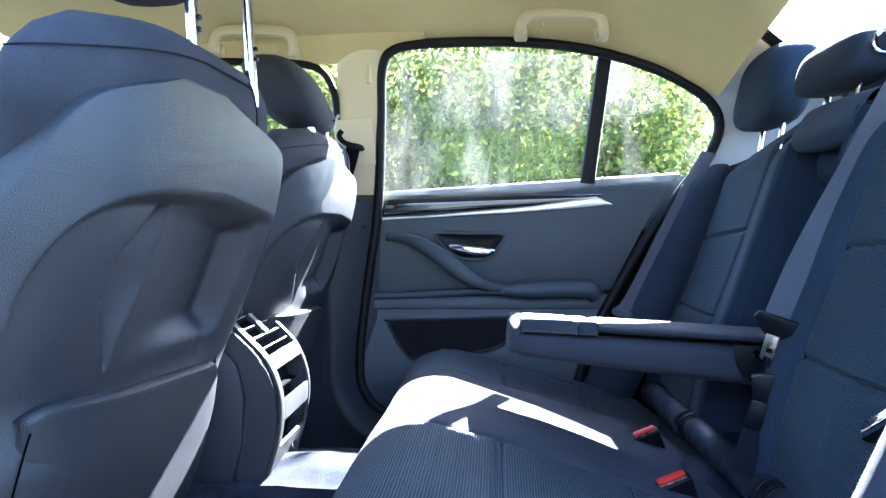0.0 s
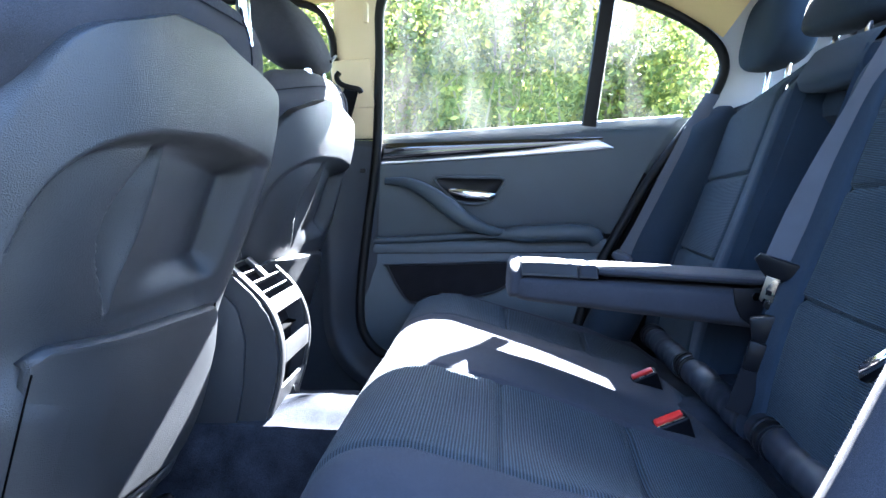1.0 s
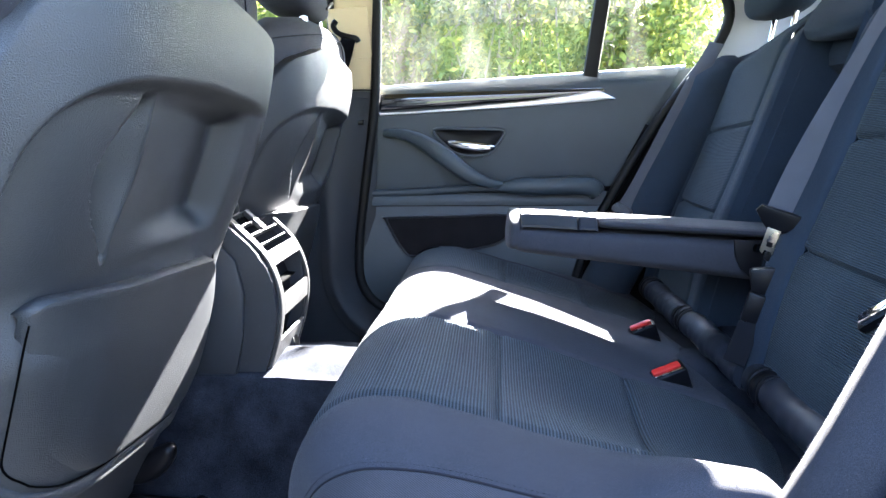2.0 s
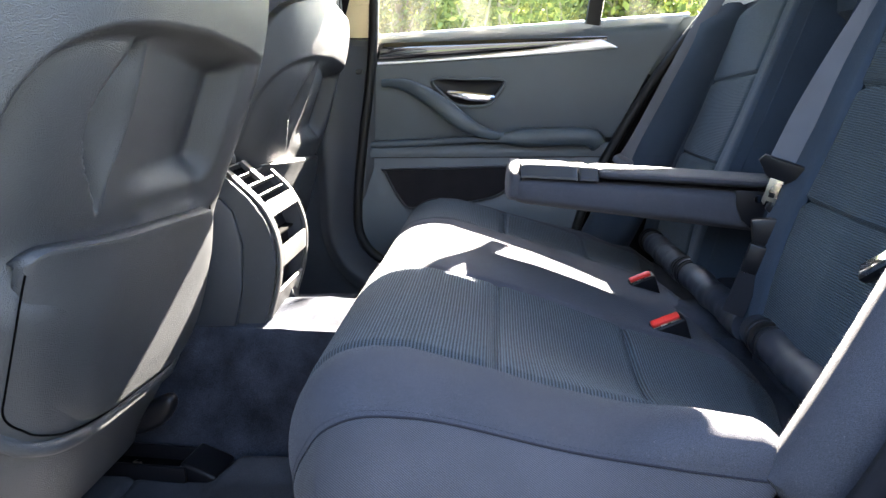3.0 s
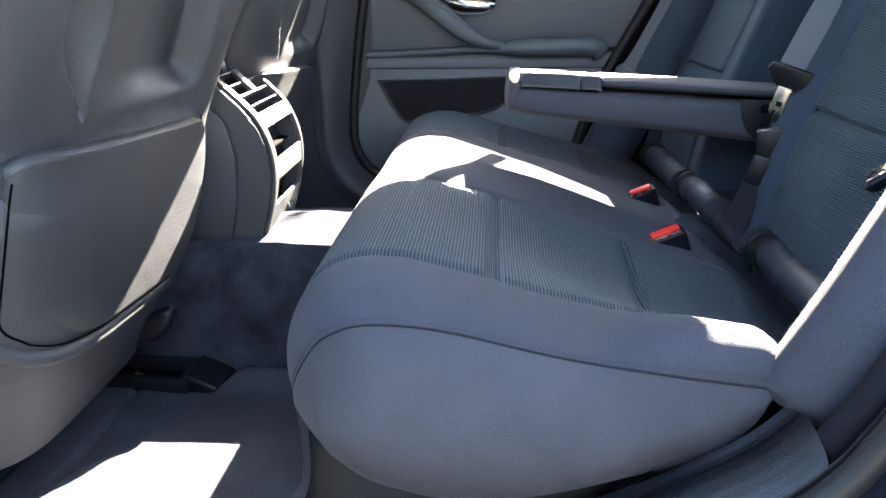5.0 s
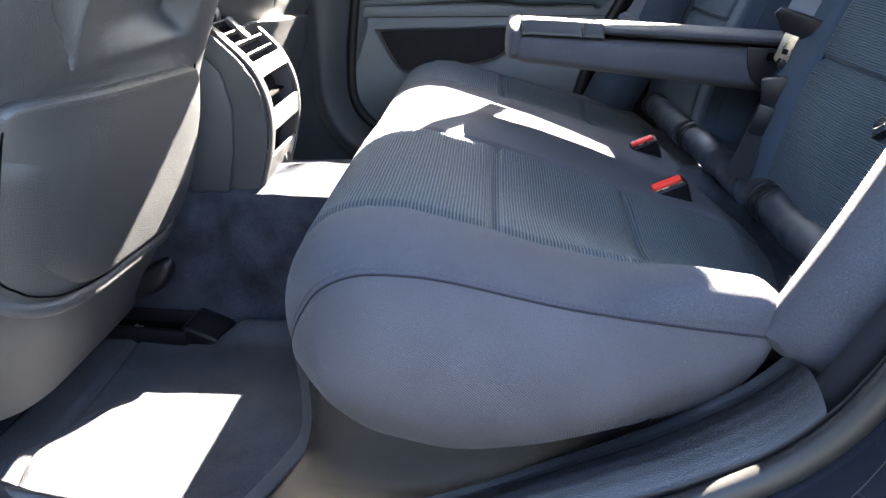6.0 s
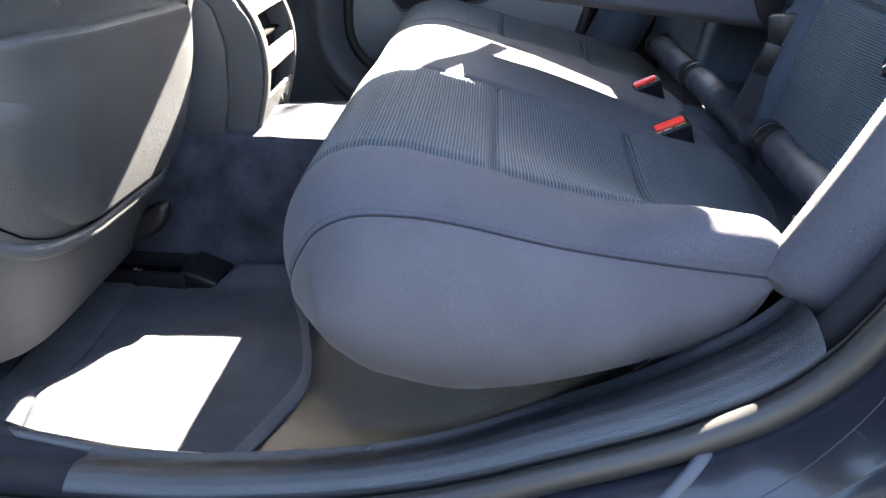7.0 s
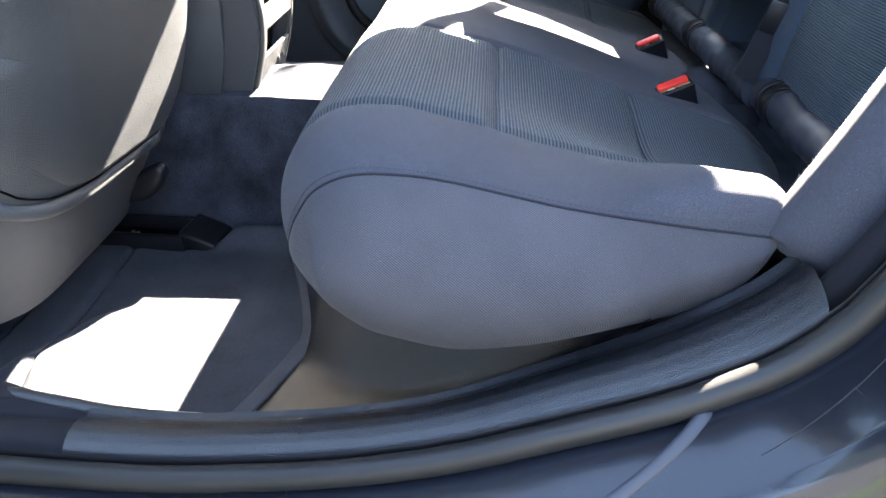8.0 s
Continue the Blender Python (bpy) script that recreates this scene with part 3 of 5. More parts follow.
pocket = part("door_pocket", plate([(q.x, q.z) for q in POCKET], 0.006, "y", 0.677), NET, door, "black net-covered door pocket opening")
part("pocket_rim", sweep([Vector((q.x, 0.677, q.z)) for q in POCKET], 0.004, 0.003, (0, 1, 0), 8, closed=True), PLASTIC, pocket)
part("corner_panel", plate([(0.33, 0.90), (0.39, 0.985), (0.53, 1.010), (0.575, 1.050), (0.535, 0.965), (0.45, 0.84)], 0.010, "y", 0.736, 0.002), DOOR, door)
# window: frame bar and the two panes
part("division_bar", sweep([Vector((0.247, 0.705, 0.985)), Vector((0.288, 0.675, 1.325))], 0.020, 0.008, (1, 0, 0), 8, 4), BLACK, door, "black window division bar")


def pane(x0a, x1a, name):
    def fn(u, v):
        x = x0a + (x1a - x0a) * u
        z = 0.95 + 0.43 * v
        return (x, 0.722 - 0.055 * v, z)
    ob = part(name, grid(fn, 6, 6), DUSTY, door, "dusty clear side window")
    ob.visible_shadow = False
    return ob


pane(-0.30, 0.25, "window_pane")
pane(0.27, 0.56, "quarter_pane")

# ---- rear bench cushion ----
bench = thing("rear_bench", "dark blue-grey cloth rear bench cushion with ribbed seating panels", "car seat")
BX = (-0.205, -0.195, -0.17, -0.13, -0.09, 0.0, 0.08, 0.15, 0.21, 0.30, 0.36, 0.42)
BZ = (0.500, 0.540, 0.566, 0.578, 0.577, 0.556, 0.533, 0.508, 0.487, 0.460, 0.440, 0.395)
Y_IN, Y_OUT = -0.172, -0.505      # near seat's ribbed panel, inner and outer line
F_IN, F_OUT = 0.300, 0.560        # far seat's ribbed panel


def cushion_top(x, y):
    """Height of the bench's upper side."""
    z = lerp(x, BX, BZ)
    z -= (0.016 - 0.008 * smooth(0.0, 0.2, x)) * smooth(-0.17, 0.10, y)
    z += 0.020 * smooth(0.04, 0.22, x) * smooth(-0.42, -0.51, y)
    for y0 in (-0.35, 0.43):
        z -= 0.024 * math.exp(-((y - y0) / 0.11) ** 2) * smooth(-0.12, 0.1, x)
    return z


def groove(d, w=0.0055, depth=0.010):
    return -depth * math.exp(-(d / w) ** 2)


def seams(x, y):
    g = groove(y - Y_OUT, 0.004, 0.004) + groove(y - F_OUT, 0.004, 0.004) + groove(y - F_IN, 0.005, 0.006) + groove(y - Y_IN, 0.005, 0.006)
    if Y_OUT < y < Y_IN or F_IN < y < F_OUT:
        bend = 0.012 * math.sin(3 * y)
        g += groove(x - 0.015 - bend) + groove(x - 0.205 - bend)
    return g


def nose(t):
    """Front of the bench, from under the nose (t=0) up to the top (t=1): x and z."""
    a = radians(-110 + 200 * t)
    return -0.128 - 0.084 * math.cos(a), 0.4985 + 0.0785 * math.sin(a)


def bench_patch(y0, y1, x0, x1, ny, nx):
    """The upper side between two lines across and two along; x0 of None starts below the nose."""
    def fn(u, v):
        y = y0 + (y1 - y0) * v
        if x0 is None:
            k = u * 1.6
            if k < 0.9:
                x, z = nose(k / 0.9 * 0.98)
                lift = cushion_top(-0.125, y) - lerp(-0.125, BX, BZ)
                z += lift * smooth(0.4, 0.98, k / 0.9)
                g = groove(y - y0, 0.004, 0.004) + groove(y - y1, 0.005, 0.006)
                f = smooth(0.6, 0.9, k)
                return (x - g * 0.6 * (1 - f), y, z + g * (0.6 + 0.4 * f))
            xs = nose(0.98)[0]
            x = xs + (x1 - xs) * (k - 0.9) / 0.7
        else:
            x = x0 + (x1 - x0) * u
        return (x, y, cushion_top(x, y) + seams(x, y))
    return grid(fn, nx, ny)


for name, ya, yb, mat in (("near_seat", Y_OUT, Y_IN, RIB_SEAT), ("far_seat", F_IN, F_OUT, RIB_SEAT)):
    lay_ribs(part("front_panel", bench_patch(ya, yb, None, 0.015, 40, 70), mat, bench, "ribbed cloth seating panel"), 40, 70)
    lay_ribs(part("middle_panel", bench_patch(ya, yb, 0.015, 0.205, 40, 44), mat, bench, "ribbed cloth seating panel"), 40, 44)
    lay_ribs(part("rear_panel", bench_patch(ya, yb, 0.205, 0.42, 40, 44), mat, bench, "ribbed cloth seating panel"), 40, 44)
part("centre_panel", bench_patch(Y_IN, F_IN, None, 0.42, 60, 120), FABRIC, bench, "plain raised middle seat panel")


def side_bolster(y_in, y_seam, y_max):
    """Plain outer strip of the bench, to the seam where the side panel begins."""
    sgn = -1 if y_max < y_in else 1

    def fn(u, v):
        y = y_in + (y_seam - y_in) * v
        k = u * 1.6
        if k < 0.9:
            x, z = nose(k / 0.9 * 0.98)
            x += 0.05 * v ** 3 * (1 - k)
            z -= (0.022 * v ** 3 + (0.016 + 0.026 * v ** 1.5) * (sgn > 0)) * smooth(0.2, 0.98, k)
        else:
            xs = nose(0.98)[0]
            x = xs + ((0.275 if sgn < 0 else 0.43) - xs) * (k - 0.9) / 0.7
            z = cushion_top(x, y) + seams(x, y) + 0.018 * smooth(0.05, 0.25, x) * v
            z -= 0.022 * v ** 3 * (1 - smooth(0.0, 0.22, x)) + 0.030 * v ** 1.5 * (sgn > 0)
        return (x, y + sgn * 0.02 * smooth(0.0, 0.25, x) * v, z)
    return fn


def side_panel(top_fn, y_max):
    """Side of the bench: a full, rounded lens from the seam, bulging out and turning under."""
    def fn(u, v):
        a = Vector(top_fn(0.10 + 0.90 * u, 1.0))
        x = a.x
        low = lerp(x, (-0.19, -0.16, -0.10, 0.0, 0.06, 0.17, 0.255, 0.28), (0.430, 0.420, 0.400, 0.385, 0.392, 0.430, 0.488, 0.505))
        h = max(0.004, a.z - low)
        bul = (y_max - a.y) * min(1, (h / 0.12) ** 0.6)
        if v < 0.08:
            g = -0.004 * math.sin(math.pi * v / 0.08)
        else:
            g = 0
        w = v
        y = a.y + bul * math.sin(math.pi * min(1, w * 1.02)) ** 0.75 * (1 - 0.25 * w) - math.copysign(1, y_max) * g
        y -= math.copysign(0.10, y_max) * max(0, w - 0.72) / 0.28
        return (x + 0.02 * w * (1 - u), y, a.z - h * 1.02 * w)
    return grid(fn, 60, 30)


def along(points):
    """A curve given as rows (station, x, y, z), read at any station."""
    ws = [q[0] for q in points]
    path = bez([q[1:] for q in points], 10 * (len(points) - 1))

    def at(w):
        i = int(np.searchsorted(ws, w, "right")) - 1
        i = min(max(i, 0), len(ws) - 2)
        k = 10 * (i + min(1, max(0, (w - ws[i]) / (ws[i + 1] - ws[i]))))
        a = min(int(k), len(path) - 2)
        return path[a].lerp(path[a + 1], k - a)
    return at


SEAM_LINE = along([(0.18, -0.197, -0.600, 0.460), (0.27, -0.191, -0.610, 0.479), (0.36, -0.179, -0.620, 0.504), (0.46, -0.157, -0.635, 0.536), (0.56, -0.123, -0.645, 0.556), (0.615, -0.082, -0.645, 0.558),
                   (0.67, -0.032, -0.645, 0.552), (0.775, 0.069, -0.650, 0.532), (0.885, 0.168, -0.655, 0.520), (0.94, 0.216, -0.660, 0.517), (0.985, 0.256, -0.660, 0.512), (1.0, 0.266, -0.652, 0.503)])
LOW_LINE = along([(0.18, -0.197, -0.600, 0.460), (0.24, -0.190, -0.600, 0.441), (0.33, -0.169, -0.620, 0.430), (0.42, -0.143, -0.640, 0.418), (0.52, -0.114, -0.655, 0.402), (0.60, -0.086, -0.660, 0.394), (0.67, -0.030, -0.660, 0.382),
                  (0.73, 0.024, -0.660, 0.387), (0.785, 0.078, -0.660, 0.399), (0.84, 0.130, -0.660, 0.413), (0.92, 0.204, -0.660, 0.442), (0.96, 0.239, -0.660, 0.474), (0.985, 0.254, -0.660, 0.506), (1.0, 0.266, -0.652, 0.500)])
inner_line = side_bolster(Y_OUT, -0.645, -0.70)


def near_strip(u, v):
    """Outer bolster on the door side, from the ribbed panel's edge to the curved side seam."""
    w = 0.18 + 0.82 * u
    a, b = Vector(inner_line(w, 0.0)), SEAM_LINE(w)
    if w * 1.6 < 0.9:
        k = smooth(0.6, 0.9, w * 1.6)
        a += Vector((0.0024 * (1 - k), 0, -0.0024 - 0.0016 * k))
    m = (a + b) / 2
    c = Vector((min(max(m.x, -0.10), 0.2), -0.50, 0.43))
    q = m + (m - c).normalized() * (0.018 + 0.012 * (1 - smooth(-0.16, -0.06, m.x)))
    q = q.lerp(Vector((m.x, -0.655, 0.602 - 0.032 * smooth(0.245, 0.275, m.x))), smooth(0.08, 0.20, m.x))
    return a * (1 - v) ** 2 + q * 2 * v * (1 - v) + b * v * v


def near_side(u, v):
    """Lens-shaped side of the bench under the seam, bulging out and turning under."""
    w = 0.18 + 0.82 * u
    a, b = SEAM_LINE(w), LOW_LINE(w)
    k = min(1, v / 0.86)
    p = a.lerp(b, k)
    h = (a - b).length
    p.y -= 0.052 * min(1, h / 0.12) * (1 - 0.55 * smooth(0.08, 0.22, p.x)) * math.sin(math.pi * k) ** (0.75 + 0.7 * smooth(0.05, 0.2, p.x))
    p.y += 0.002 * (1 - smooth(0.0, 0.03, k))
    if v > 0.86:
        q = (v - 0.86) / 0.14
        p += Vector((0.02 * q, 0.11 * q, -0.012 * q))
    return p


far_strip = side_bolster(F_OUT, 0.64, 0.69)
part("outer_bolster", grid(near_strip, 110, 24), FABRIC, bench, "plain cloth outer bolster")
part("bolster_end", grid(lambda u, v: Vector(near_strip(1.0, u)) + Vector((0.05 * v, 0.01 * v, -0.13 * v)), 24, 6), FABRIC, bench)
part("outer_bolster", grid(far_strip, 90, 24), FABRIC, bench, "plain cloth outer bolster")
part("side_panel", grid(near_side, 110, 40), CLOTH, bench, "plain bulging side panel with stitched seam")
part("side_panel", side_panel(far_strip, 0.70), CLOTH, bench)
SEAM_THREAD = material("seam thread", (0.014, 0.014, 0.018), 0.95, 900, 0.3, spec=0.05)
part("stitched_seam", sweep([Vector(near_strip(i / 80, 1.0)) for i in range(81)], 0.0012, 0.0012, (0, 1, 0), 6), SEAM_THREAD, bench)
stitch = bmesh.new()
for i in range(3, 150):
    a_, b_ = Vector(near_strip(0.04 + 0.94 * i / 150, 0.945)), Vector(near_strip(0.04 + 0.94 * (i + 0.5) / 150, 0.945))
    join(stitch, sweep([a_ + Vector((0, -0.0004, 0.0004)), b_ + Vector((0, -0.0004, 0.0004))], 0.0005, 0.0005, (0, 1, 0), 5))
part("stitching", stitch, FABRIC, bench, "row of stitches along the side seam").data.update()
part("valance", grid(lambda u, v: (-0.105 + 0.02 * math.sin(math.pi * v) - 0.03 * (1 - v), -0.34 + 0.96 * u, 0.17 + 0.30 * v), 30, 10), CARPET, bench, "carpeted front of the seat base")
part("base", box((0.62, 1.10, 0.20), (0.20, YC, 0.29), bevel=0.02), CARPET, bench)

# ---- rear backrest ----
back = thing("rear_seat_back", "dark blue-grey cloth rear backrest with ribbed panels", "car seat")


def back_x(z):
    return lerp(z, (0.40, 0.55, 0.68, 0.85, 1.04, 1.08), (0.395, 0.425, 0.460, 0.517, 0.579, 0.594))


def back_top(y):
    return 1.098 - 0.075 * smooth(0.12, 0.66, abs(y - YC))


RZ, RZ2 = 0.680, 0.865     # cross seams of the ribbed panels


def back_front(y, z, ya, yb):
    """Front face of one half of the backrest, bolstered along its two edges."""
    c = abs((y - (ya + yb) / 2) / ((yb - ya) / 2))
    x = back_x(z) - 0.012 * smooth(0.60, 0.92, c) + 0.018 * smooth(0.92, 1.0, c) - 0.015 * math.exp(-((z - 0.62) / 0.10) ** 2) * (1 - c)
    return x


def back_patch(ya, yb, y0, y1, z0, z1, ny, nz, top=False):
    def fn(u, v):
        y = y0 + (y1 - y0) * u
        zt = z1 if not top else back_top(y)
        w = v * (1.25 if top else 1)
        if w <= 1:
            z = z0 + (zt - z0) * w
            x = back_front(y, z, ya, yb)
            if top:
                x += 0.04 * smooth(0.82, 1.0, w) ** 2
            g = groove(y - y0, 0.005, 0.009) + groove(y - y1, 0.005, 0.009)
            if not top or z0 > 0.5:
                bow = 0.022 * (y - y0) / (y1 - y0)
                g += groove(z - RZ, 0.005, 0.010) + groove(z - RZ2 + bow, 0.0045, 0.009) if ny > 30 else 0
            return (x - g, y, z)
        return (back_front(y, zt, ya, yb) + 0.04 + (w - 1) * 0.5, y, zt + 0.004 - 0.03 * (w - 1))
    return grid(fn, ny, nz)


HALVES = ((-0.585, -0.052, -0.460, -0.150), (0.180, 0.68, 0.290, 0.570))
for ya, yb, ra, rb in HALVES:
    lay_ribs(part("upper_panel", back_patch(ya, yb, ra, rb, RZ, 1.05, 36, 120, True), RIB_BACK, back, "ribbed cloth upper backrest panel"), 120, 36, True)
    lay_ribs(part("lower_panel", back_patch(ya, yb, ra, rb, 0.47, RZ, 36, 30), RIB_BACK, back, "ribbed cloth lower backrest panel"), 30, 36, True)
    part("side_strip", back_patch(ya, yb, ya, ra, 0.45, 1.05, 14, 50, True), FABRIC_BACK, back, "plain cloth bolster strip")
    part("side_strip", back_patch(ya, yb, rb, yb, 0.45, 1.05, 14, 50, True), FABRIC_BACK, back, "plain cloth bolster strip")
# recess of the folded-out armrest, with its roll of cloth on top
part("recess_wall", box((0.02, 0.36, 0.80), (0.618, 0.065, 0.850), (0, 18, 0), bevel=0.004), FABRIC_BACK, back)
for yy in (-0.053, 0.181):
    part("recess_cheek", grid(lambda u, v, yy=yy: (back_x(0.45 + 0.62 * v) - 0.010 + 0.11 * u, yy, 0.45 + 0.62 * v), 8, 20), FABRIC_BACK, back)


BRIDGE = bez([(0.665, 0, 0.000), (0.628, 0, 0.004), (0.596, 0, -0.004), (0.576, 0, -0.030), (0.562, 0, -0.058), (0.562, 0, -0.076), (0.580, 0, -0.090), (0.665, 0, -0.082)], 42)


def bridge_at(u, v):
    """Padded bridge over the recess: one soft band that rolls under at its lower edge."""
    q = BRIDGE[round(v * (len(BRIDGE) - 1))]
    soft = math.sin(math.pi * u) ** 0.5
    y = -0.060 + 0.250 * u
    return (q.x + 0.012 * (1 - soft), y, back_top(y) + q.z * (0.86 + 0.14 * soft))


part("recess_bridge", grid(bridge_at, 24, len(BRIDGE) - 1), FABRIC_BACK, back, "padded cloth bridge over the armrest recess")


def wing(mid, half, x0=0.262, slope=0.435, tall=0.58, foot=0.470, tuck=0.35, kick=0.0):
    """Fixed padded side piece beside the backrest, a soft upright roll that narrows to its foot."""
    def fn(u, v):
        z = foot + (tall + 0.03 + 0.470 - foot) * v
        grow = min(1, (v + 0.004) / 0.07, (1.004 - v) / 0.08) ** 0.5
        xf = x0 + slope * (z - 0.520) + kick * max(0, 0.515 - z)
        a = 2 * math.pi * u
        c, s = math.cos(a), math.sin(a)
        g = tuck * (1 - smooth(0.47, 0.63, z))
        return (xf + 0.070 - 0.070 * grow * c, mid + half * g + half * (1 - g) * grow * s, z)
    return grid(lambda v, u: fn(u, v), 40, 36, False, True, True)


part("side_wing", wing(-0.666, 0.062, 0.243, 0.434, foot=0.455, tuck=0.25, kick=1.3), FABRIC, back, "padded cloth side wing beside the door")
fibre = bmesh.new()
frng = random.Random(4)
for i in range(2600):
    h, a = frng.uniform(0.03, 0.75), frng.uniform(0.04, 0.22) * 2 * math.pi
    z = 0.470 + 0.61 * h
    g = 0.25 * (1 - smooth(0.47, 0.63, z))
    grow = min(1, (h + 0.004) / 0.07) ** 0.5
    p = Vector((0.243 + 0.434 * (z - 0.520) + 1.3 * max(0, 0.515 - z) + 0.070 - 0.070 * grow * math.cos(a), -0.666 + 0.062 * (g + (1 - g) * grow * math.sin(a)), z))
    n = Vector((-math.cos(a) + frng.gauss(0, 0.4), math.sin(a) + frng.gauss(0, 0.4), 0.3 + frng.gauss(0, 0.4))).normalized()
    t = n.orthogonal() * 0.00018
    l = frng.uniform(0.001, 0.0032)
    fibre.faces.new([fibre.verts.new(q) for q in (p - t, p + t, p + n * l)])
part("nap", fibre, FABRIC, back, "fine cloth fibres on the wing")
fuzz = bmesh.new()
for i in range(1500):
    u, v = frng.uniform(0.80, 0.995), frng.uniform(0.02, 0.75)
    p = Vector(near_strip(u, v))
    du, dv = Vector(near_strip(min(1, u + 0.004), v)) - p, Vector(near_strip(u, v + 0.01)) - p
    n = du.cross(dv).normalized()
    n = (n if n.z > 0 else -n) + Vector((frng.gauss(0, 0.45), frng.gauss(0, 0.45), frng.gauss(0, 0.3)))
    t = n.orthogonal().normalized() * 0.00017
    l = frng.uniform(0.0008, 0.0024)
    fuzz.faces.new([fuzz.verts.new(q) for q in (p - t, p + t, p + n.normalized() * l)])
part("nap", fuzz, FABRIC, bench, "fine cloth fibres on the bolster")
part("side_wing", wing(0.648, 0.076, 0.262, 0.480, 0.53, foot=0.36, tuck=0.0), FABRIC_BACK, back, "padded cloth side wing beside the door")
part("lower_backing", box((0.26, 1.36, 0.26), (0.575, YC, 0.34), bevel=0.01), CARPET, back)
part("backing", box((0.05, 1.30, 0.60), (0.622, YC, 0.67), (0, 18, 0), bevel=0.004), CARPET, back)

part("recess_top", box((0.09, 0.44, 0.14), (0.672, 0.115, 1.018), (0, 18, 0), bevel=0.03), FABRIC_BACK, back)

# rolled sleeves over the hinge line at the foot of the backrest
for ya, yb, ring, xa, xb in ((-0.50, -0.150, -0.205, 0.410, 0.410), (-0.110, 0.215, 0.222, 0.412, 0.402), (0.245, 0.50, 0.505, 0.396, 0.388)):
    sl = thing("hinge_sleeve", "dark vinyl hinge sleeve with black plastic ring at the backrest foot", "seat hinge", "hinge sleeves")
    top = 0.484 if ya < -0.2 else 0.474
    path = [Vector((xa + (xb - xa) * q, ya + (yb - ya) * q, top - 0.006 - 0.002 * math.sin(14 * q))) for q in np.linspace(0, 1, 40)]
    part("sleeve", sweep(path, lambda u: 0.0265 + 0.0007 * math.sin(37 * u) + 0.0006 * math.sin(61 * u), None, (1, 0, 0), 28), SLEEVE, sl)
    xr = xa + (xb - xa) * (ring - ya) / (yb - ya)
    for k, w, r in ((0, 0.009, 0.0300), (0.020, 0.005, 0.0292), (-0.018, 0.003, 0.0288)):
        c = Vector((xr, ring + k, top - 0.006))
        part("ring", sweep([c - Vector((0, w, 0)), c - Vector((0, w * 0.7, 0)), c + Vector((0, w * 0.7, 0)), c + Vector((0, w, 0))], lambda u, r=r: r - 0.0015 * (abs(u - 0.5) > 0.4), None, (1, 0, 0), 28), BLACK, sl, "black plastic ring")

# ---- headrests ----


far_rest = thing("headrest", "dark grey cloth outer rear headrest on steel posts", "headrest", "rear headrests")
part("pad", pad(0.652, 0.500, 1.195, 0.060, 0.136, 0.096, 0.22, 3.4), FABRIC_BACK, far_rest)
for y in (0.43, 0.55):
    part("post", tube((0.632, y, 1.00), (0.650, y, 1.12), 0.006), CHROME, far_rest, "polished steel post")
mid_rest = thing("headrest", "dark cloth middle rear headrest with round release button", "headrest", "rear headrests")
part("pad", pad(0.655, 0.160, 1.176, 0.052, 0.142, 0.050, 0.25, 3.4), FABRIC_BACK, mid_rest)
part("button_ring", sweep(bez([(0.655 + 0.020 * math.cos(a), 0.012, 1.186 + 0.020 * math.sin(a)) for a in np.linspace(0, 2 * math.pi, 16, endpoint=False)], 32, True), 0.003, 0.003, (0, 1, 0), 8, closed=True), CHROME, mid_rest, "chrome ring of the release button")
part("button", tube((0.655, 0.010, 1.186), (0.655, 0.026, 1.186), 0.015), BLACK, mid_rest, "black release button")
for y in (0.085, 0.21):
    part("post", tube((0.628, y, 1.00), (0.655, y, 1.17), 0.006), CHROME, mid_rest, "polished steel post")

# ---- folded-out armrest ----
arm = thing("fold_out_armrest", "dark cloth fold-out centre armrest with open storage lid", "armrest")
A0, A1, AW, AC = 0.034, 0.520, 0.112, 0.088      # front, rear, half width, middle


def arm_at(z_top, z_low, w, x0, x1, power=5.0):
    def fn(u, v):
        x = x0 + (x1 - x0) * u
        end = min(1.0, max(0.0, (u + 0.003) / 0.045)) ** 0.5 if u < 0.042 else 1.0
        t, b = z_top(x), z_low(x)
        mid, h = (t + b) / 2, (t - b) / 2 * (0.72 + 0.28 * end)
        a = 2 * math.pi * v
        c, s = math.cos(a), math.sin(a)
        return (x, AC + w * (0.86 + 0.14 * end) * math.copysign(abs(c) ** (2 / power), c), mid + h * math.copysign(abs(s) ** (2 / power), s) - 0.007 * (1 + c))
    return grid(fn, 50, 40, False, True, True)


part("body", arm_at(lambda x: 0.696 - 0.056 * (x - A0), lambda x: 0.650 - 0.115 * (x - A0), AW, A0, A1), FABRIC, arm)
part("lid", arm_at(lambda x: 0.714 - 0.045 * (x - A0) + 0.002 * math.sin(8 * x), lambda x: 0.6985 - 0.056 * (x - A0), AW - 0.001, A0 + 0.146, A1 + 0.02, 3.2), FABRIC, arm, "padded cloth lid")


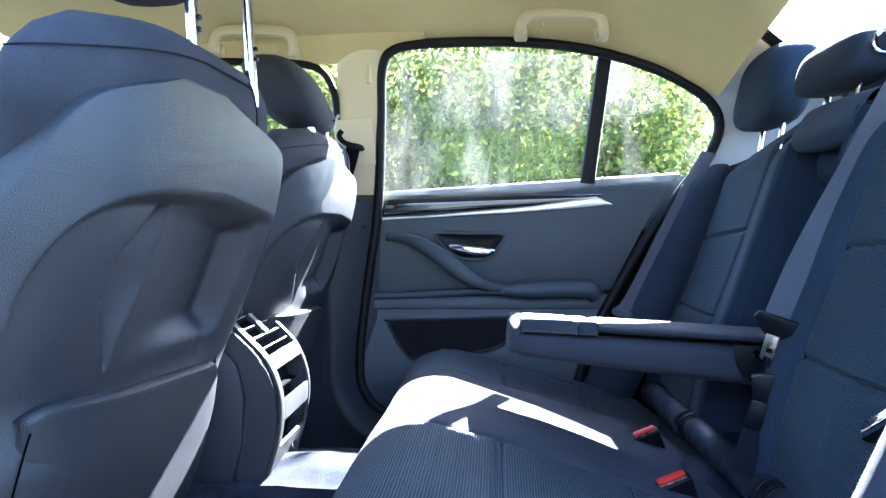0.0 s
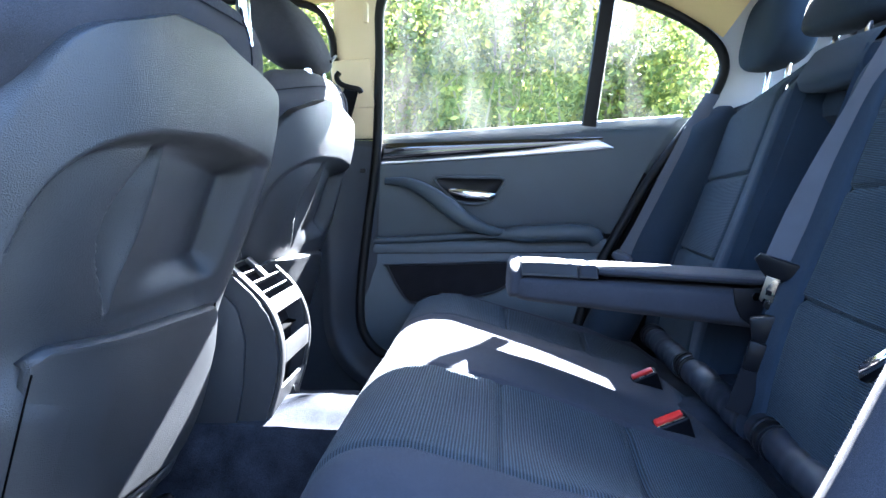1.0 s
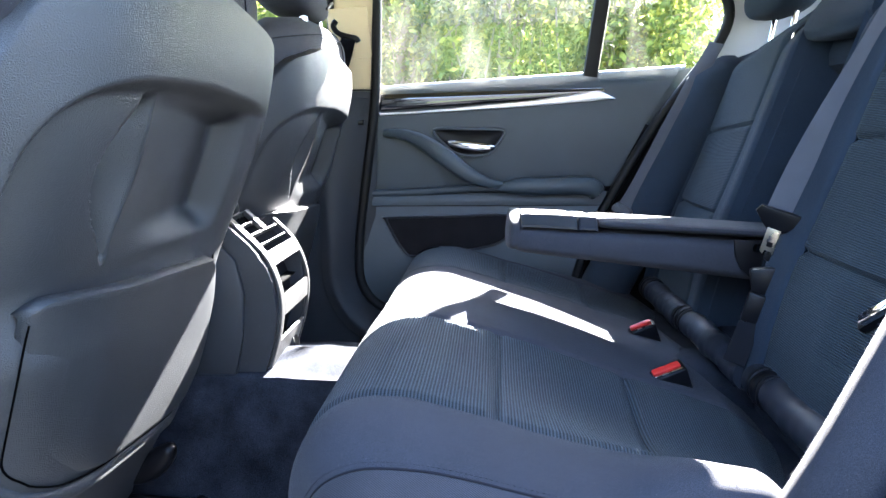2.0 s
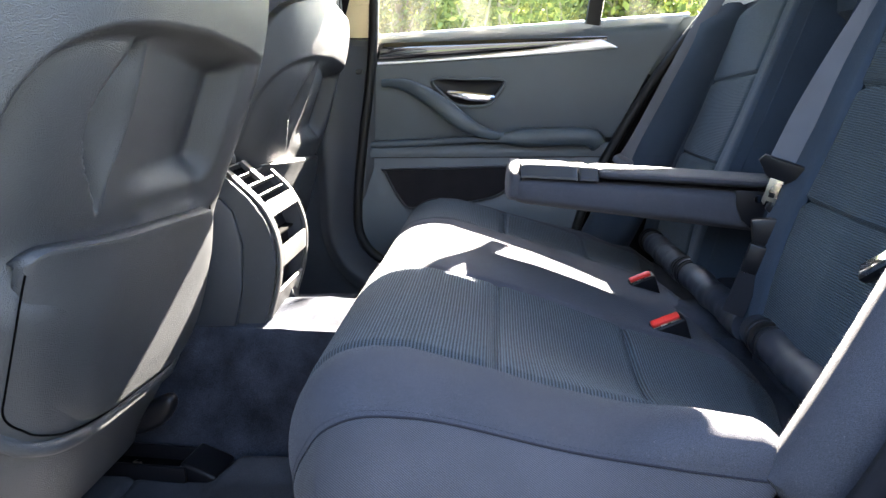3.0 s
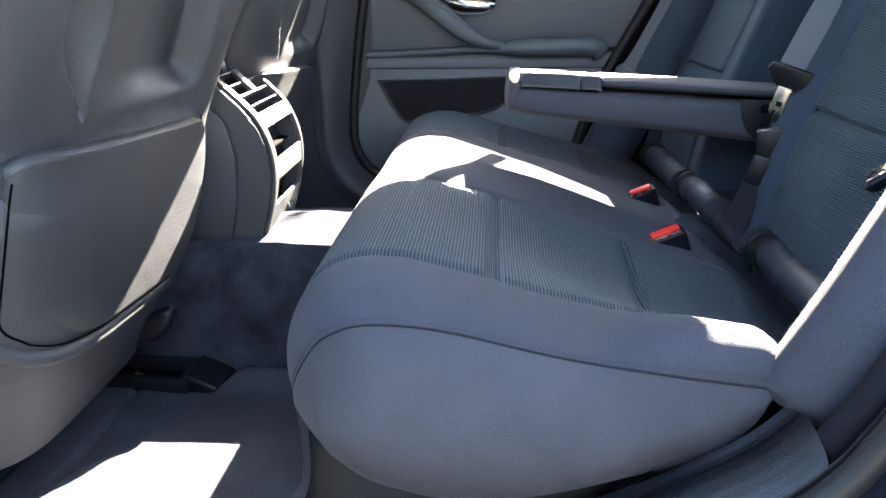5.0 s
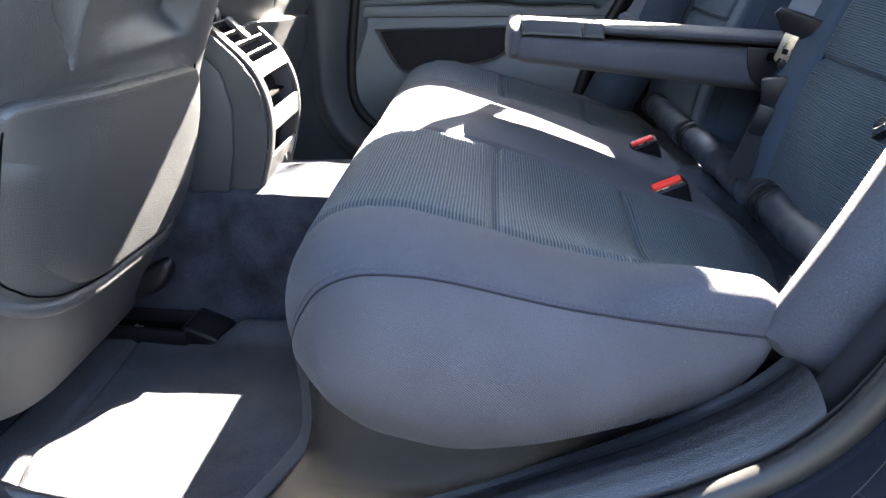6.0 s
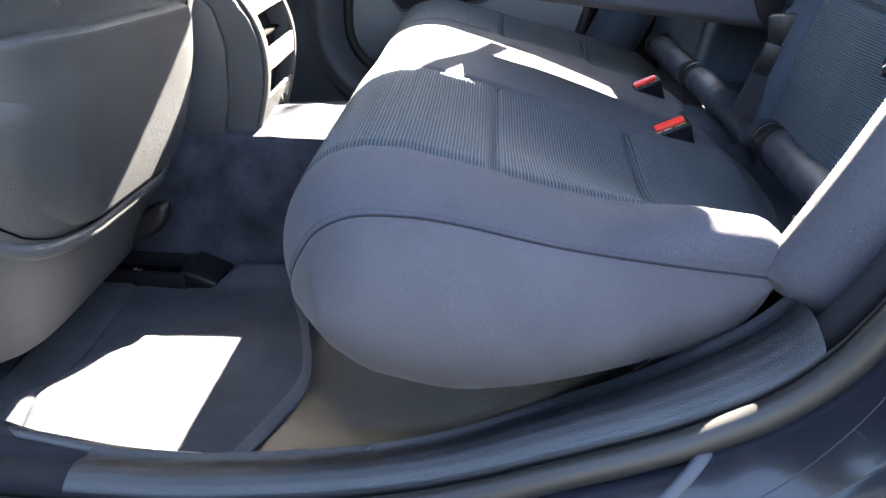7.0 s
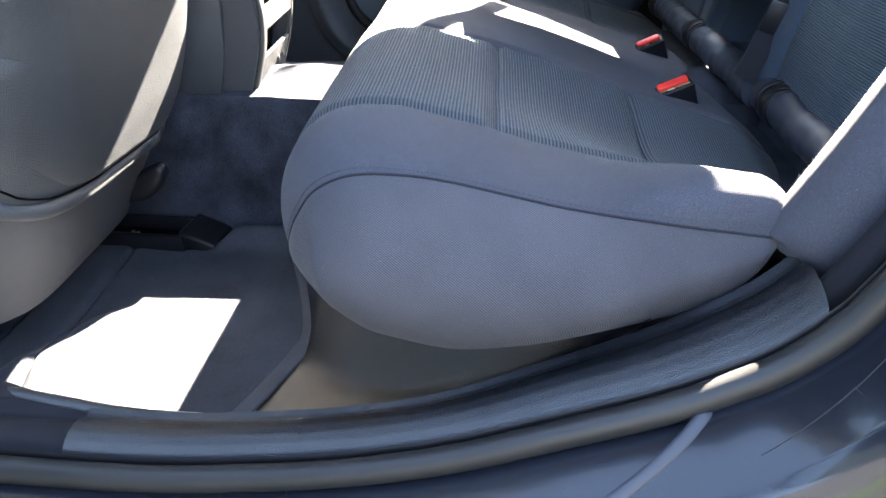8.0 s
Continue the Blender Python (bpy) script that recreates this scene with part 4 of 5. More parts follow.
def slab(x0, x1, rise=0.0):
    """A chamfered cover across the armrest, its top falling away to the far side."""
    ya, yb = AC - AW - 0.001, AC + AW + 0.001
    sec = [(ya, 0.695), (ya, 0.699 + rise), (ya + 0.002, 0.701 + rise), (ya + 0.015, 0.7155 + rise), (ya + 0.019, 0.7165 + rise), (yb - 0.014, 0.702 + rise), (yb, 0.684), (yb, 0.676)]
    tilt = -0.045

    def fn(u, v):
        y, z = sec[round(v * len(sec)) % len(sec)]
        x = x0 + (x1 - x0) * min(1, max(0, (6 * u - 0.5) / 5))
        end = 0.0015 if u < 0.05 or u > 0.95 else 0
        return (x, y + (end if y < AC else -end), z - (end if z > 0.68 else 0) + tilt * (x - A0))
    return grid(fn, 6, len(sec), False, True, True)


part("cup_cover", slab(A0 + 0.014, A0 + 0.108), PLASTIC, arm, "dark plastic cup holder cover", sharp=25)
part("latch", slab(A0 + 0.111, A0 + 0.143, -0.001), SLEEVE, arm, "plastic lid latch", sharp=25)
part("front_cap", pad(A0 + 0.004, AC, 0.678, 0.014, AW - 0.004, 0.030, 0.1, 4.0), FABRIC, arm)
part("pivot", tube((0.437, AC - AW - 0.008, 0.662), (0.437, AC + AW + 0.008, 0.662), 0.007), CHROME, arm, "steel pivot bolt")
part("pivot_cheek", plate([(0.400, 0.676), (0.403, 0.650), (0.413, 0.626), (0.435, 0.606), (0.52, 0.59), (0.52, 0.672)], 0.006, "y", AC - AW - 0.006, 0.002), BLACK, arm, "black pivot cheek")

# ---- belts and buckles ----


def buckle(m, label="black seat belt buckle with red release button in the cushion"):
    b = thing("seat_belt_buckle", label, "buckle", "belt buckles")
    part("housing", box((0.056, 0.028, 0.060), (0.004, 0.002, -0.011), (14, -22, 0), 0.004, 3), BLACK, b)
    part("red_button", box((0.046, 0.013, 0.008), (-0.010, -0.006, 0.018), (22, -22, 0), 0.003), RED, b, "red release button")
    part("slot", box((0.047, 0.0025, 0.003), (-0.008, -0.0130, 0.0135), (22, -22, 0), 0.001), STEEL, b)
    part("bezel", sweep(bez([(0.006 + 0.040 * math.cos(a), 0.027 * math.sin(a), -0.018 - 0.014 * math.cos(a)) for a in np.linspace(0, 2 * math.pi, 12, endpoint=False)], 36, True), 0.005, 0.004, (0, 0, 1), 8, closed=True), CLOTH, b, "cloth rim of the buckle well")
    b.matrix_world = m
    return b


buckle(pose(0.284, -0.125, 0.466, 0, 0, 4))
buckle(pose(0.300, 0.165, 0.458, 0, 0, 4) @ Matrix.Scale(0.92, 4))


def belt(points, width=0.024, ref=(0, 1, 0), n=30, mat=None, name="webbing", parent=None):
    return part(name, sweep(bez(points, n), width, 0.0009, ref, 8, 6), mat or WEB, parent)


mid_belt = thing("seat_belt", "grey middle seat belt with steel tongue parked on its anchor", "seat belt", "rear seat belts")
belt([(0.66, -0.150, 1.118), (0.612, -0.142, 1.104), (0.578, -0.130, 1.040), (0.549, -0.112, 0.968), (0.508, -0.094, 0.876), (0.474, -0.088, 0.800), (0.447, -0.088, 0.732)], 0.0190, (0.92, -0.45, 0.25), 42, parent=mid_belt)
LEAN = pose(0.443, -0.100, 0.718, 12, 16, -26) @ Matrix.Diagonal((0.92, 1, 0.92, 1))
tongue = part("tongue", plate([(-0.034, 0.018), (0.034, 0.018), (0.040, 0.006), (0.022, -0.010), (0.014, -0.020), (-0.014, -0.020), (-0.024, -0.010), (-0.040, 0.006)], 0.010, "y", -0.005, 0.003), BLACK, mid_belt, "black tongue grip")
tongue.matrix_world = LEAN
blade = part("blade", plate([(-0.012, -0.016), (0.010, -0.016), (0.010, -0.060), (0.006, -0.065), (0.005, -0.056), (-0.005, -0.056), (-0.006, -0.065), (-0.012, -0.060)], 0.003, "y", -0.0065, 0.0005), STEEL, mid_belt, "bare brassy steel tongue blade")
blade.matrix_world = LEAN
part("blade_hole", box((0.009, 0.0012, 0.009), (0, -0.0068, -0.044), bevel=0.0), BLACK, mid_belt).matrix_world = LEAN
anchor = thing("belt_anchor", "black middle belt anchor buckle on webbing", "buckle", "belt buckles")
part("housing", box((0.044, 0.024, 0.044), (0.431, -0.095, 0.620), (0, -8, -20), 0.005), BLACK, anchor)
part("throat", box((0.034, 0.020, 0.040), (0.455, -0.078, 0.660), (0, 35, -20), 0.007), BLACK, anchor)
part("lower_grip", box((0.036, 0.018, 0.050), (0.418, -0.100, 0.576), (0, 14, -20), 0.005), BLACK, anchor)
belt([(0.416, -0.102, 0.572), (0.402, -0.106, 0.535), (0.384, -0.114, 0.490)], 0.017, (0.92, -0.4, 0.2), 16, WEB_BLACK, "strap", anchor)
far_belt = thing("seat_belt", "grey far outer seat belt across the backrest", "seat belt", "rear seat belts")
belt([(0.545, 0.640, 1.06), (0.490, 0.610, 0.97), (0.425, 0.606, 0.84), (0.362, 0.606, 0.71), (0.330, 0.606, 0.655)], 0.020, (0.9, -0.4, 0.2), parent=far_belt)
part("tongue", box((0.05, 0.070, 0.020), (0.326, 0.598, 0.652), (0, 25, -20), 0.008), WEB, far_belt, "grey belt tongue")
near_tongue = thing("seat_belt", "grey near outer seat belt with chromed tongue", "seat belt", "rear seat belts")
part("tongue", box((0.014, 0.022, 0.060), (0.438, -0.425, 0.652), (48, 24, 0), 0.005), BLACK, near_tongue)
part("blade", box((0.012, 0.014, 0.050), (0.432, -0.431, 0.657), (48, 24, 0), 0.003), CHROME, near_tongue, "bright steel blade")
belt([(0.448, -0.455, 0.68), (0.47, -0.49, 0.78), (0.55, -0.54, 1.0)], 0.023, (0.2, 1, -0.3), parent=near_tongue)

# ---- centre console end ----
console = thing("centre_console", "dark plastic centre console with rear air vent and silver-grey trays", "console")
GREY = material("light grey console frame", (0.026, 0.026, 0.027), 0.42, 800, 0.12, 0.08, 14, cell=True)
CW = 0.098       # half width of the end face


# line of the end face from the vent's front edge down to the tunnel
FACE = bez([(-0.546, 0, 0.735), (-0.494, 0, 0.714), (-0.447, 0, 0.674), (-0.405, 0, 0.628), (-0.384, 0, 0.565), (-0.389, 0, 0.492), (-0.412, 0, 0.413), (-0.422, 0, 0.375)], 420)
YK = 0.092      # middle of the console end


def console_side(y, d):
    outline = [(p.x, p.z) for p in FACE[::24]] + [(-0.95, 0.40), (-0.95, 0.72), (-0.60, 0.75)]
    return plate(outline, d, "y", y, 0.004)


part("side_cover", console_side(YK - CW - 0.012, 0.020), PLASTIC, console)
part("side_cover", console_side(YK + CW - 0.008, 0.020), PLASTIC, console)
part("side_flap", plate([(-0.55, 0.665), (-0.475, 0.655), (-0.452, 0.63), (-0.438, 0.57), (-0.445, 0.49), (-0.462, 0.405), (-0.55, 0.405)], 0.010, "y", YK - CW - 0.021, 0.004), PLASTIC, console, "raised side cover flap")
part("core", plate([(p.x - 0.030, p.z - 0.018) for p in FACE[::24]] + [(-0.95, 0.38), (-0.95, 0.70), (-0.60, 0.715)], 2 * CW - 0.012, "y", YK - CW + 0.006, 0.003), BLACK, console)


def face_bar(s0, s1, y0, y1, out, n=10, base=0.0):
    """A bar of the end face between two stations and two lines, from base up to base + out."""
    def fn(u, v):
        k = int((s0 + (s1 - s0) * u) * (len(FACE) - 1))
        p = FACE[min(k, len(FACE) - 1)]
        q = FACE[min(k + 1, len(FACE) - 1)] - FACE[max(k - 1, 0)]
        nrm = Vector((-q.z, 0, q.x)).normalized()
        nrm = nrm if nrm.x > 0 else -nrm
        a = 2 * math.pi * v
        c, s = math.cos(a), math.sin(a)
        y = (y0 + y1) / 2 + (y1 - y0) / 2 * math.copysign(abs(c) ** 0.35, c)
        return p + nrm * (base + out * 0.5 + out * 0.5 * math.copysign(abs(s) ** 0.35, s)) + Vector((0, y, 0))
    return grid(fn, n, 12, False, True, True)


part("frame_bar", face_bar(0.10, 0.98, YK - CW - 0.002, YK - CW + 0.018, 0.007, 44), GREY, console, "light grey face frame")
part("frame_bar", face_bar(0.10, 0.98, YK + CW - 0.008, YK + CW + 0.004, 0.007, 44), GREY, console, "light grey face frame")
part("vent_ledge", face_bar(0.405, 0.465, YK - CW, YK + CW, 0.008, 8), GREY, console, "light grey ledge under the vent")
for s0, s1 in ((0.585, 0.655), (0.745, 0.815), (0.945, 0.985)):
    part("tray_bar", face_bar(s0, s1, YK - CW + 0.01, YK + CW - 0.004, 0.006, 6), GREY, console, "light grey tray front")
for z, x in ((0.572, -0.42), (0.500, -0.425), (0.438, -0.435)):
    part("tray_floor", box((0.075, 2 * CW - 0.02, 0.004), (x - 0.02, YK, z), (0, 6, 0), 0.001), VOID, console)
vent = part("vent_frame", face_bar(0.05, 0.41, YK - CW + 0.016, YK + CW - 0.006, 0.004, 24, -0.034), VOID, console, "black rear air vent")
for i in range(6):
    part("slat", face_bar(0.085 + 0.056 * i, 0.0905 + 0.056 * i, YK - CW + 0.012, YK + CW - 0.006, 0.024, 3, -0.020), GREY, vent)
for i in range(9):
    part("vane", face_bar(0.06, 0.40, YK - 0.0695 + 0.018 * i, YK - 0.0685 + 0.018 * i, 0.022, 14, -0.030), BLACK, vent)
part("vent_tab", face_bar(0.20, 0.31, YK - 0.009, YK + 0.011, 0.010, 6), GREY, vent, "adjuster tab")
part("vent_wheel", sweep(bez([(-0.503 + 0.022 * math.cos(a), YK - 0.015, 0.710 + 0.022 * math.sin(a)) for a in np.linspace(0, 2 * math.pi, 12, endpoint=False)], 24, True), 0.010, 0.004, (0, 1, 0), 8, closed=True), GREY, console, "ribbed vent wheel")
socket = part("socket", tube((-0.436, YK + 0.035, 0.428), (-0.400, YK + 0.035, 0.440), 0.021, 20), BLACK, console, "round power socket")
part("socket_lid", tube((-0.402, YK + 0.035, 0.439), (-0.391, YK + 0.036, 0.443), 0.019, 20), GREY, socket)

# ---- front seats ----
SEAT_Y = -0.350


def ease(z, zs, ws):
    """A table read with its corners rounded off."""
    return sum(lerp(z + d, zs, ws) for d in (-0.022, -0.016, -0.011, -0.005, 0.0, 0.005, 0.011, 0.016, 0.022)) / 9


def shell_x(z):
    return ease(z, (0.27, 0.33, 0.40, 0.483, 0.66, 0.78, 0.875, 0.95, 1.0, 1.05, 1.15), (-0.60, -0.57, -0.535, -0.505, -0.455, -0.405, -0.368, -0.352, -0.350, -0.358, -0.395))


def shell_left(z):
    return ease(z, (0.27, 0.33, 0.42, 0.55, 0.70, 0.88, 0.90, 0.945, 0.98, 1.0, 1.016, 1.028, 1.036, 1.042), (0.19, 0.215, 0.245, 0.265, 0.280, 0.288, 0.284, 0.272, 0.260, 0.248, 0.230, 0.204, 0.165, 0.07))


def shell_w(z):
    return ease(z, (0.27, 0.33, 0.42, 0.55, 0.70, 0.85, 0.945, 0.975, 0.990, 1.000, 1.012, 1.022, 1.032, 1.042), (0.19, 0.235, 0.272, 0.278, 0.282, 0.292, 0.290, 0.278, 0.252, 0.218, 0.150, 0.075, 0.02, -0.04))


def front_seat(label, lift, tilt, posts=((-0.395, -0.068), (-0.395, 0.068)), outer=0.0, head=(-0.465, 0.0, 0.125), big=1.0, knee=0.034):
    s = thing("front_seat", label, "car seat", "front seats", at=(0, SEAT_Y, 0))

    def rear(y, z, hollow=1.0):
        """Rear face of the shell: rounded flanks, with a scooped knee room between lip and pocket."""
        w = lerp(z, (0.27, 0.42, 0.70, 1.05), (0.20, 0.25, 0.284, 0.286))
        c = min(1, abs(y) / w)
        x = shell_x(z) + 0.012 - ((0.022 + outer * smooth(0.72, 0.90, z)) * c ** (5 if outer else 8) if y > 0 else 0.105 * c ** 5)
        lip = ease(y, (-0.1, 0.0, 0.16, 0.30), (0.914, 0.913, 0.897, 0.875))
        a = (max(0, -0.06 - y) / 0.206) ** 5 + (max(0, z - 0.70) / (lip - 0.70)) ** 5
        scoop = hollow * (1 - smooth(0.70, 1.02, a)) * smooth(0.60, 0.70, z) * (1 - smooth(0.165, 0.262, y))
        x -= knee * scoop
        # inner recess: a leaf-shaped flank rising to a crease, then a floor that falls away to the inner wall
        left = ease(z, (0.700, 0.728, 0.774, 0.819, 0.863, 0.892), (-0.098, -0.122, -0.160, -0.170, -0.150, -0.113))
        fold = ease(z, (0.700, 0.731, 0.808, 0.890), (-0.092, -0.100, -0.082, -0.088))
        right = 0.196
        if y < left:
            dip = 0.0
        elif y < fold:
            t = (y - left) / max(0.01, fold - left)
            dip = 0.002 * t + 0.044 * math.sin(math.pi * t ** 0.55)
        else:
            dip = 0.002 + 0.040 * min(1, (y - fold) / max(0.05, right - fold))
        dip *= 1 - smooth(right - 0.006, right + 0.016, y)
        x -= hollow * dip * smooth(0.698, 0.750, z) * (1 - smooth(lip - 0.030, lip - 0.008, z))
        return x

    def shell_fn(u, v):
        z = 0.27 + 0.772 * u
        k = 2 * v - 1
        w = shell_left(z) if k < 0 else shell_w(z)
        e = max(0, abs(k) - 0.9) / 0.1
        y = w * min(1, abs(k) / 0.9) * math.copysign(1, k)
        x = rear(y, z) - 0.055 * e
        return (x, y, z)
    part("back_shell", grid(shell_fn, 230, 200), SHELL, s, "grained grey plastic seat back shell", sharp=80).modifiers.new("thick", "SOLIDIFY").thickness = 0.006

    def cushion_fn(u, v):
        z = 0.30 + 0.822 * u
        end = max(0, 1 - max(0, (u - 0.90) / 0.10) ** 2.2) ** 0.5 if u > 0.90 else 1
        w = lerp(z, (0.30, 0.5, 0.8, 0.95, 1.02, 1.08, 1.135), (0.18, 0.210, 0.235, 0.258, 0.278, 0.280, 0.255)) * (0.78 + 0.22 * end)
        h = lerp(z, (0.60, 0.70, 0.88, 0.95), (0.068, 0.050, 0.050, 0.068)) * (0.40 + 0.60 * end)
        cx = lerp(z, (0.30, 0.483, 0.66, 0.78, 0.875, 0.97, 1.02, 1.135), (-0.705, -0.640, -0.605, -0.572, -0.520, -0.452, -0.436, -0.432))
        a = 2 * math.pi * v
        c, sn = math.cos(a), math.sin(a)
        x = cx + h * math.copysign(abs(c) ** 0.85, c) - 0.030 * smooth(0.08, 0.32, -sn * w * 1.18) * max(0, c)
        y = 0.035 * smooth(0.8, 1.0, z) + w * (1.18 if sn < 0 else 1.0 + 0.15 * smooth(0.88, 1.0, z)) * math.copysign(abs(sn) ** 0.62, sn)
        return (x, y, z - 0.040 * max(0, -y / 0.28) ** 1.5 * smooth(0.92, 1.10, z))
    part("backrest", grid(cushion_fn, 60, 60, False, True, True), FABRIC, s, "plain cloth backrest cover")
    # stitched seams of the cover above the shell
    part("cover_seam", sweep([Vector(cushion_fn(0.950, v)) + Vector((0.003, 0, 0.0025)) for v in np.linspace(-0.40, 0.045, 70)], 0.0012, 0.0012, (1, 0, 0), 6), SEAM_THREAD, s)
    part("cover_seam", sweep([Vector(cushion_fn(0.965 - 0.14 * k, 0.045 + 0.012 * k)) + Vector((0.0012, 0, 0)) for k in np.linspace(0, 1, 12)], 0.0012, 0.0012, (0, 1, 0), 6), SEAM_THREAD, s)

    def pocket_fn(u, v):
        """Flat hard pocket panel with rounded lower corners and a rolled upper edge."""
        k = 2 * v - 1
        w = 0.236 * (1 - 0.34 * (1 - min(1, u / 0.30)) ** 2.4) * (0.955 + 0.045 * u)
        y = k * (0.93 * w if k < 0 else ease(u, (0.0, 0.03, 0.07, 0.20, 0.45, 0.70, 0.90, 1.0), (0.175, 0.206, 0.228, 0.246, 0.250, 0.241, 0.218, 0.190)))
        low = 0.420 + 0.026 * max(0, -k) ** 1.5 - 0.016 * max(0, k)
        top = 0.676 - 0.014 * k - 0.016 * max(0, -k - 0.88) ** 2 / 0.0144
        z = low + (top - low) * u
        edge = max(0.0, min(1.0, min(1 - abs(k), u * 1.2, (1 - u) * 1.1) / 0.035))
        flat = shell_x(z) + 0.012 - 0.050 * max(0, -k) ** 3.5 - 0.006 * max(0, k) ** 6
        return (flat + 0.002 + 0.009 * edge ** 0.5 - 0.010 * smooth(0.975, 1.0, u), y, z)
    part("pocket_panel", grid(pocket_fn, 80, 70), SHELL, s, "smooth hard map pocket panel").modifiers.new("thick", "SOLIDIFY").thickness = 0.005
    rim = [Vector(pocket_fn(u, v)) for u, v in [(0.95 - 0.95 * i / 30, 0.0) for i in range(30)] + [(0.0, i / 30) for i in range(30)] + [(i / 30, 1.0) for i in range(31)]]
    rim = [Vector((rear(q.y * 1.015, q.z, 0) + 0.001, q.y * 1.015, q.z - (0.003 if abs(q.y) < 0.19 else 0))) for q in rim]
    part("pocket_gap", sweep(rim, 0.0014, 0.0014, (1, 0, 0), 6), VOID, s)
    lip_path = [Vector((rear(q.y * 1.05, q.z - 0.012, 0) + 0.0005, q.y * 1.05, q.z - 0.012)) for q in rim[22:80]]
    part("pocket_lip", sweep(lip_path, 0.0075, 0.0105, (1, 0, 0), 14), SHELL, s, "rounded lip of the shell under the pocket")
    part("cushion", pad(-0.84, 0, 0.43, 0.27, 0.265, 0.085, 0.0, 4.0), CLOTH, s, "plain cloth seat cushion")
    part("seat_base", box((0.40, 0.36, 0.14), (-0.92, 0, 0.29), bevel=0.02), BLACK, s, "black seat frame")
    part("rail", box((0.40, 0.030, 0.03), (-1.02, -0.16, 0.20), bevel=0.006), BLACK, s, "black seat rail")
    rail_ = part("rail", box((0.34, 0.010, 0.030), (-0.690, 0.206, 0.191), (0, 0, -4), 0.003), BLACK, s, "black open seat rail channel")
    part("rail_wall", box((0.34, 0.008, 0.034), (-0.690, 0.270, 0.193), (0, 0, -4), 0.003), BLACK, rail_)
    part("rail_floor", box((0.34, 0.056, 0.006), (-0.690, 0.239, 0.182), (0, 0, -4), 0.002), VOID, rail_)
    part("rail_bolt", tube((-0.625, 0.232, 0.184), (-0.625, 0.232, 0.192), 0.008, 10), STEEL, rail_)
    part("rail_cap", box((0.070, 0.080, 0.034), (-0.500, 0.236, 0.184), (0, 20, -6), 0.007, 3), BLACK, rail_, "wedge-shaped plastic rail end cap")
    part("hinge_cover", sweep(bez([(-0.620, 0.165, 0.300), (-0.585, 0.172, 0.304), (-0.545, 0.172, 0.322), (-0.515, 0.165, 0.352)], 24), lambda u: 0.004 + 0.018 * math.sin(math.pi * u) ** 0.5, lambda u: 0.003 + 0.021 * math.sin(math.pi * u) ** 0.7, (0, 1, 0), 16, 2.6), BLACK, s, "black recliner cover")
    rest = part("headrest", pad(head[0], head[1], lift, 0.078 * big, head[2] * big, 0.098 * big, tilt, 3.0), FABRIC, s, "dark cloth headrest")
    part("headrest_slot", box((0.006, 0.06, 0.007), (head[0] + 0.075 - 0.055 * tilt, -0.01, lift - 0.055), (22, 0, 0), 0.002), BLACK, rest)
    for xx, yy in posts:
        part("post", tube((xx, yy, 1.06), (xx - 0.010, yy, lift - 0.02), 0.0085), CHROME, s, "polished steel headrest post")
        for k in range(4):
            if 1.135 + 0.016 * k < lift - 0.11:
                part("notch", box((0.005, 0.010, 0.006), (xx + 0.0055 - 0.0006 * k, yy, 1.135 + 0.016 * k), bevel=0.001), BLACK, s)
    return s


near_front = front_seat("dark cloth front seat with raised headrest and grey back shell", 1.272, 0.1, ((-0.395, 0.020), (-0.378, 0.200)))
far_front = front_seat("dark cloth front seat with lowered headrest and grey back shell", 1.205, -0.48, ((-0.395, -0.068), (-0.395, 0.068)), 0.055, (-0.457, -0.020, 0.150), 0.90, 0.010)
near_front.matrix_world = Matrix.LocRotScale((0, SEAT_Y - 0.004, 0.010), None, (0.99, 0.99, 0.99))
far_front.matrix_world = Matrix.LocRotScale((0.0, 0.355, 0.073), None, (0.99, 0.98, 0.905))

front_belt = thing("seat_belt", "dark grey front seat belt through its black pillar loop", "seat belt", "front seat belts")
belt([(-0.368, 0.628, 1.080), (-0.385, 0.630, 1.02), (-0.410, 0.632, 0.95), (-0.45, 0.63, 0.85)], 0.023, (0.9, -0.4, 0.2), parent=front_belt, mat=WEB_BLACK)
part("loop", sweep(bez([(-0.398, 0.622, 1.120), (-0.404, 0.618, 1.108), (-0.394, 0.616, 1.092), (-0.372, 0.616, 1.083), (-0.348, 0.618, 1.078), (-0.342, 0.622, 1.070)], 24), 0.008, 0.007, (0, 1, 0), 10, 3), BLACK, front_belt, "black pillar loop")

# ---- floor mats ----
BINDING = material("grey mat binding tape", (0.040, 0.041, 0.045), 0.8, 1400, 0.5, 0.15, 20, spec=0.15)
mat_near = thing("floor_mat", "dark velour rear floor mat with bound edge", "floor mat", "floor mats")


FOOT_YX = sorted((q.y, q.x) for q in FOOT)


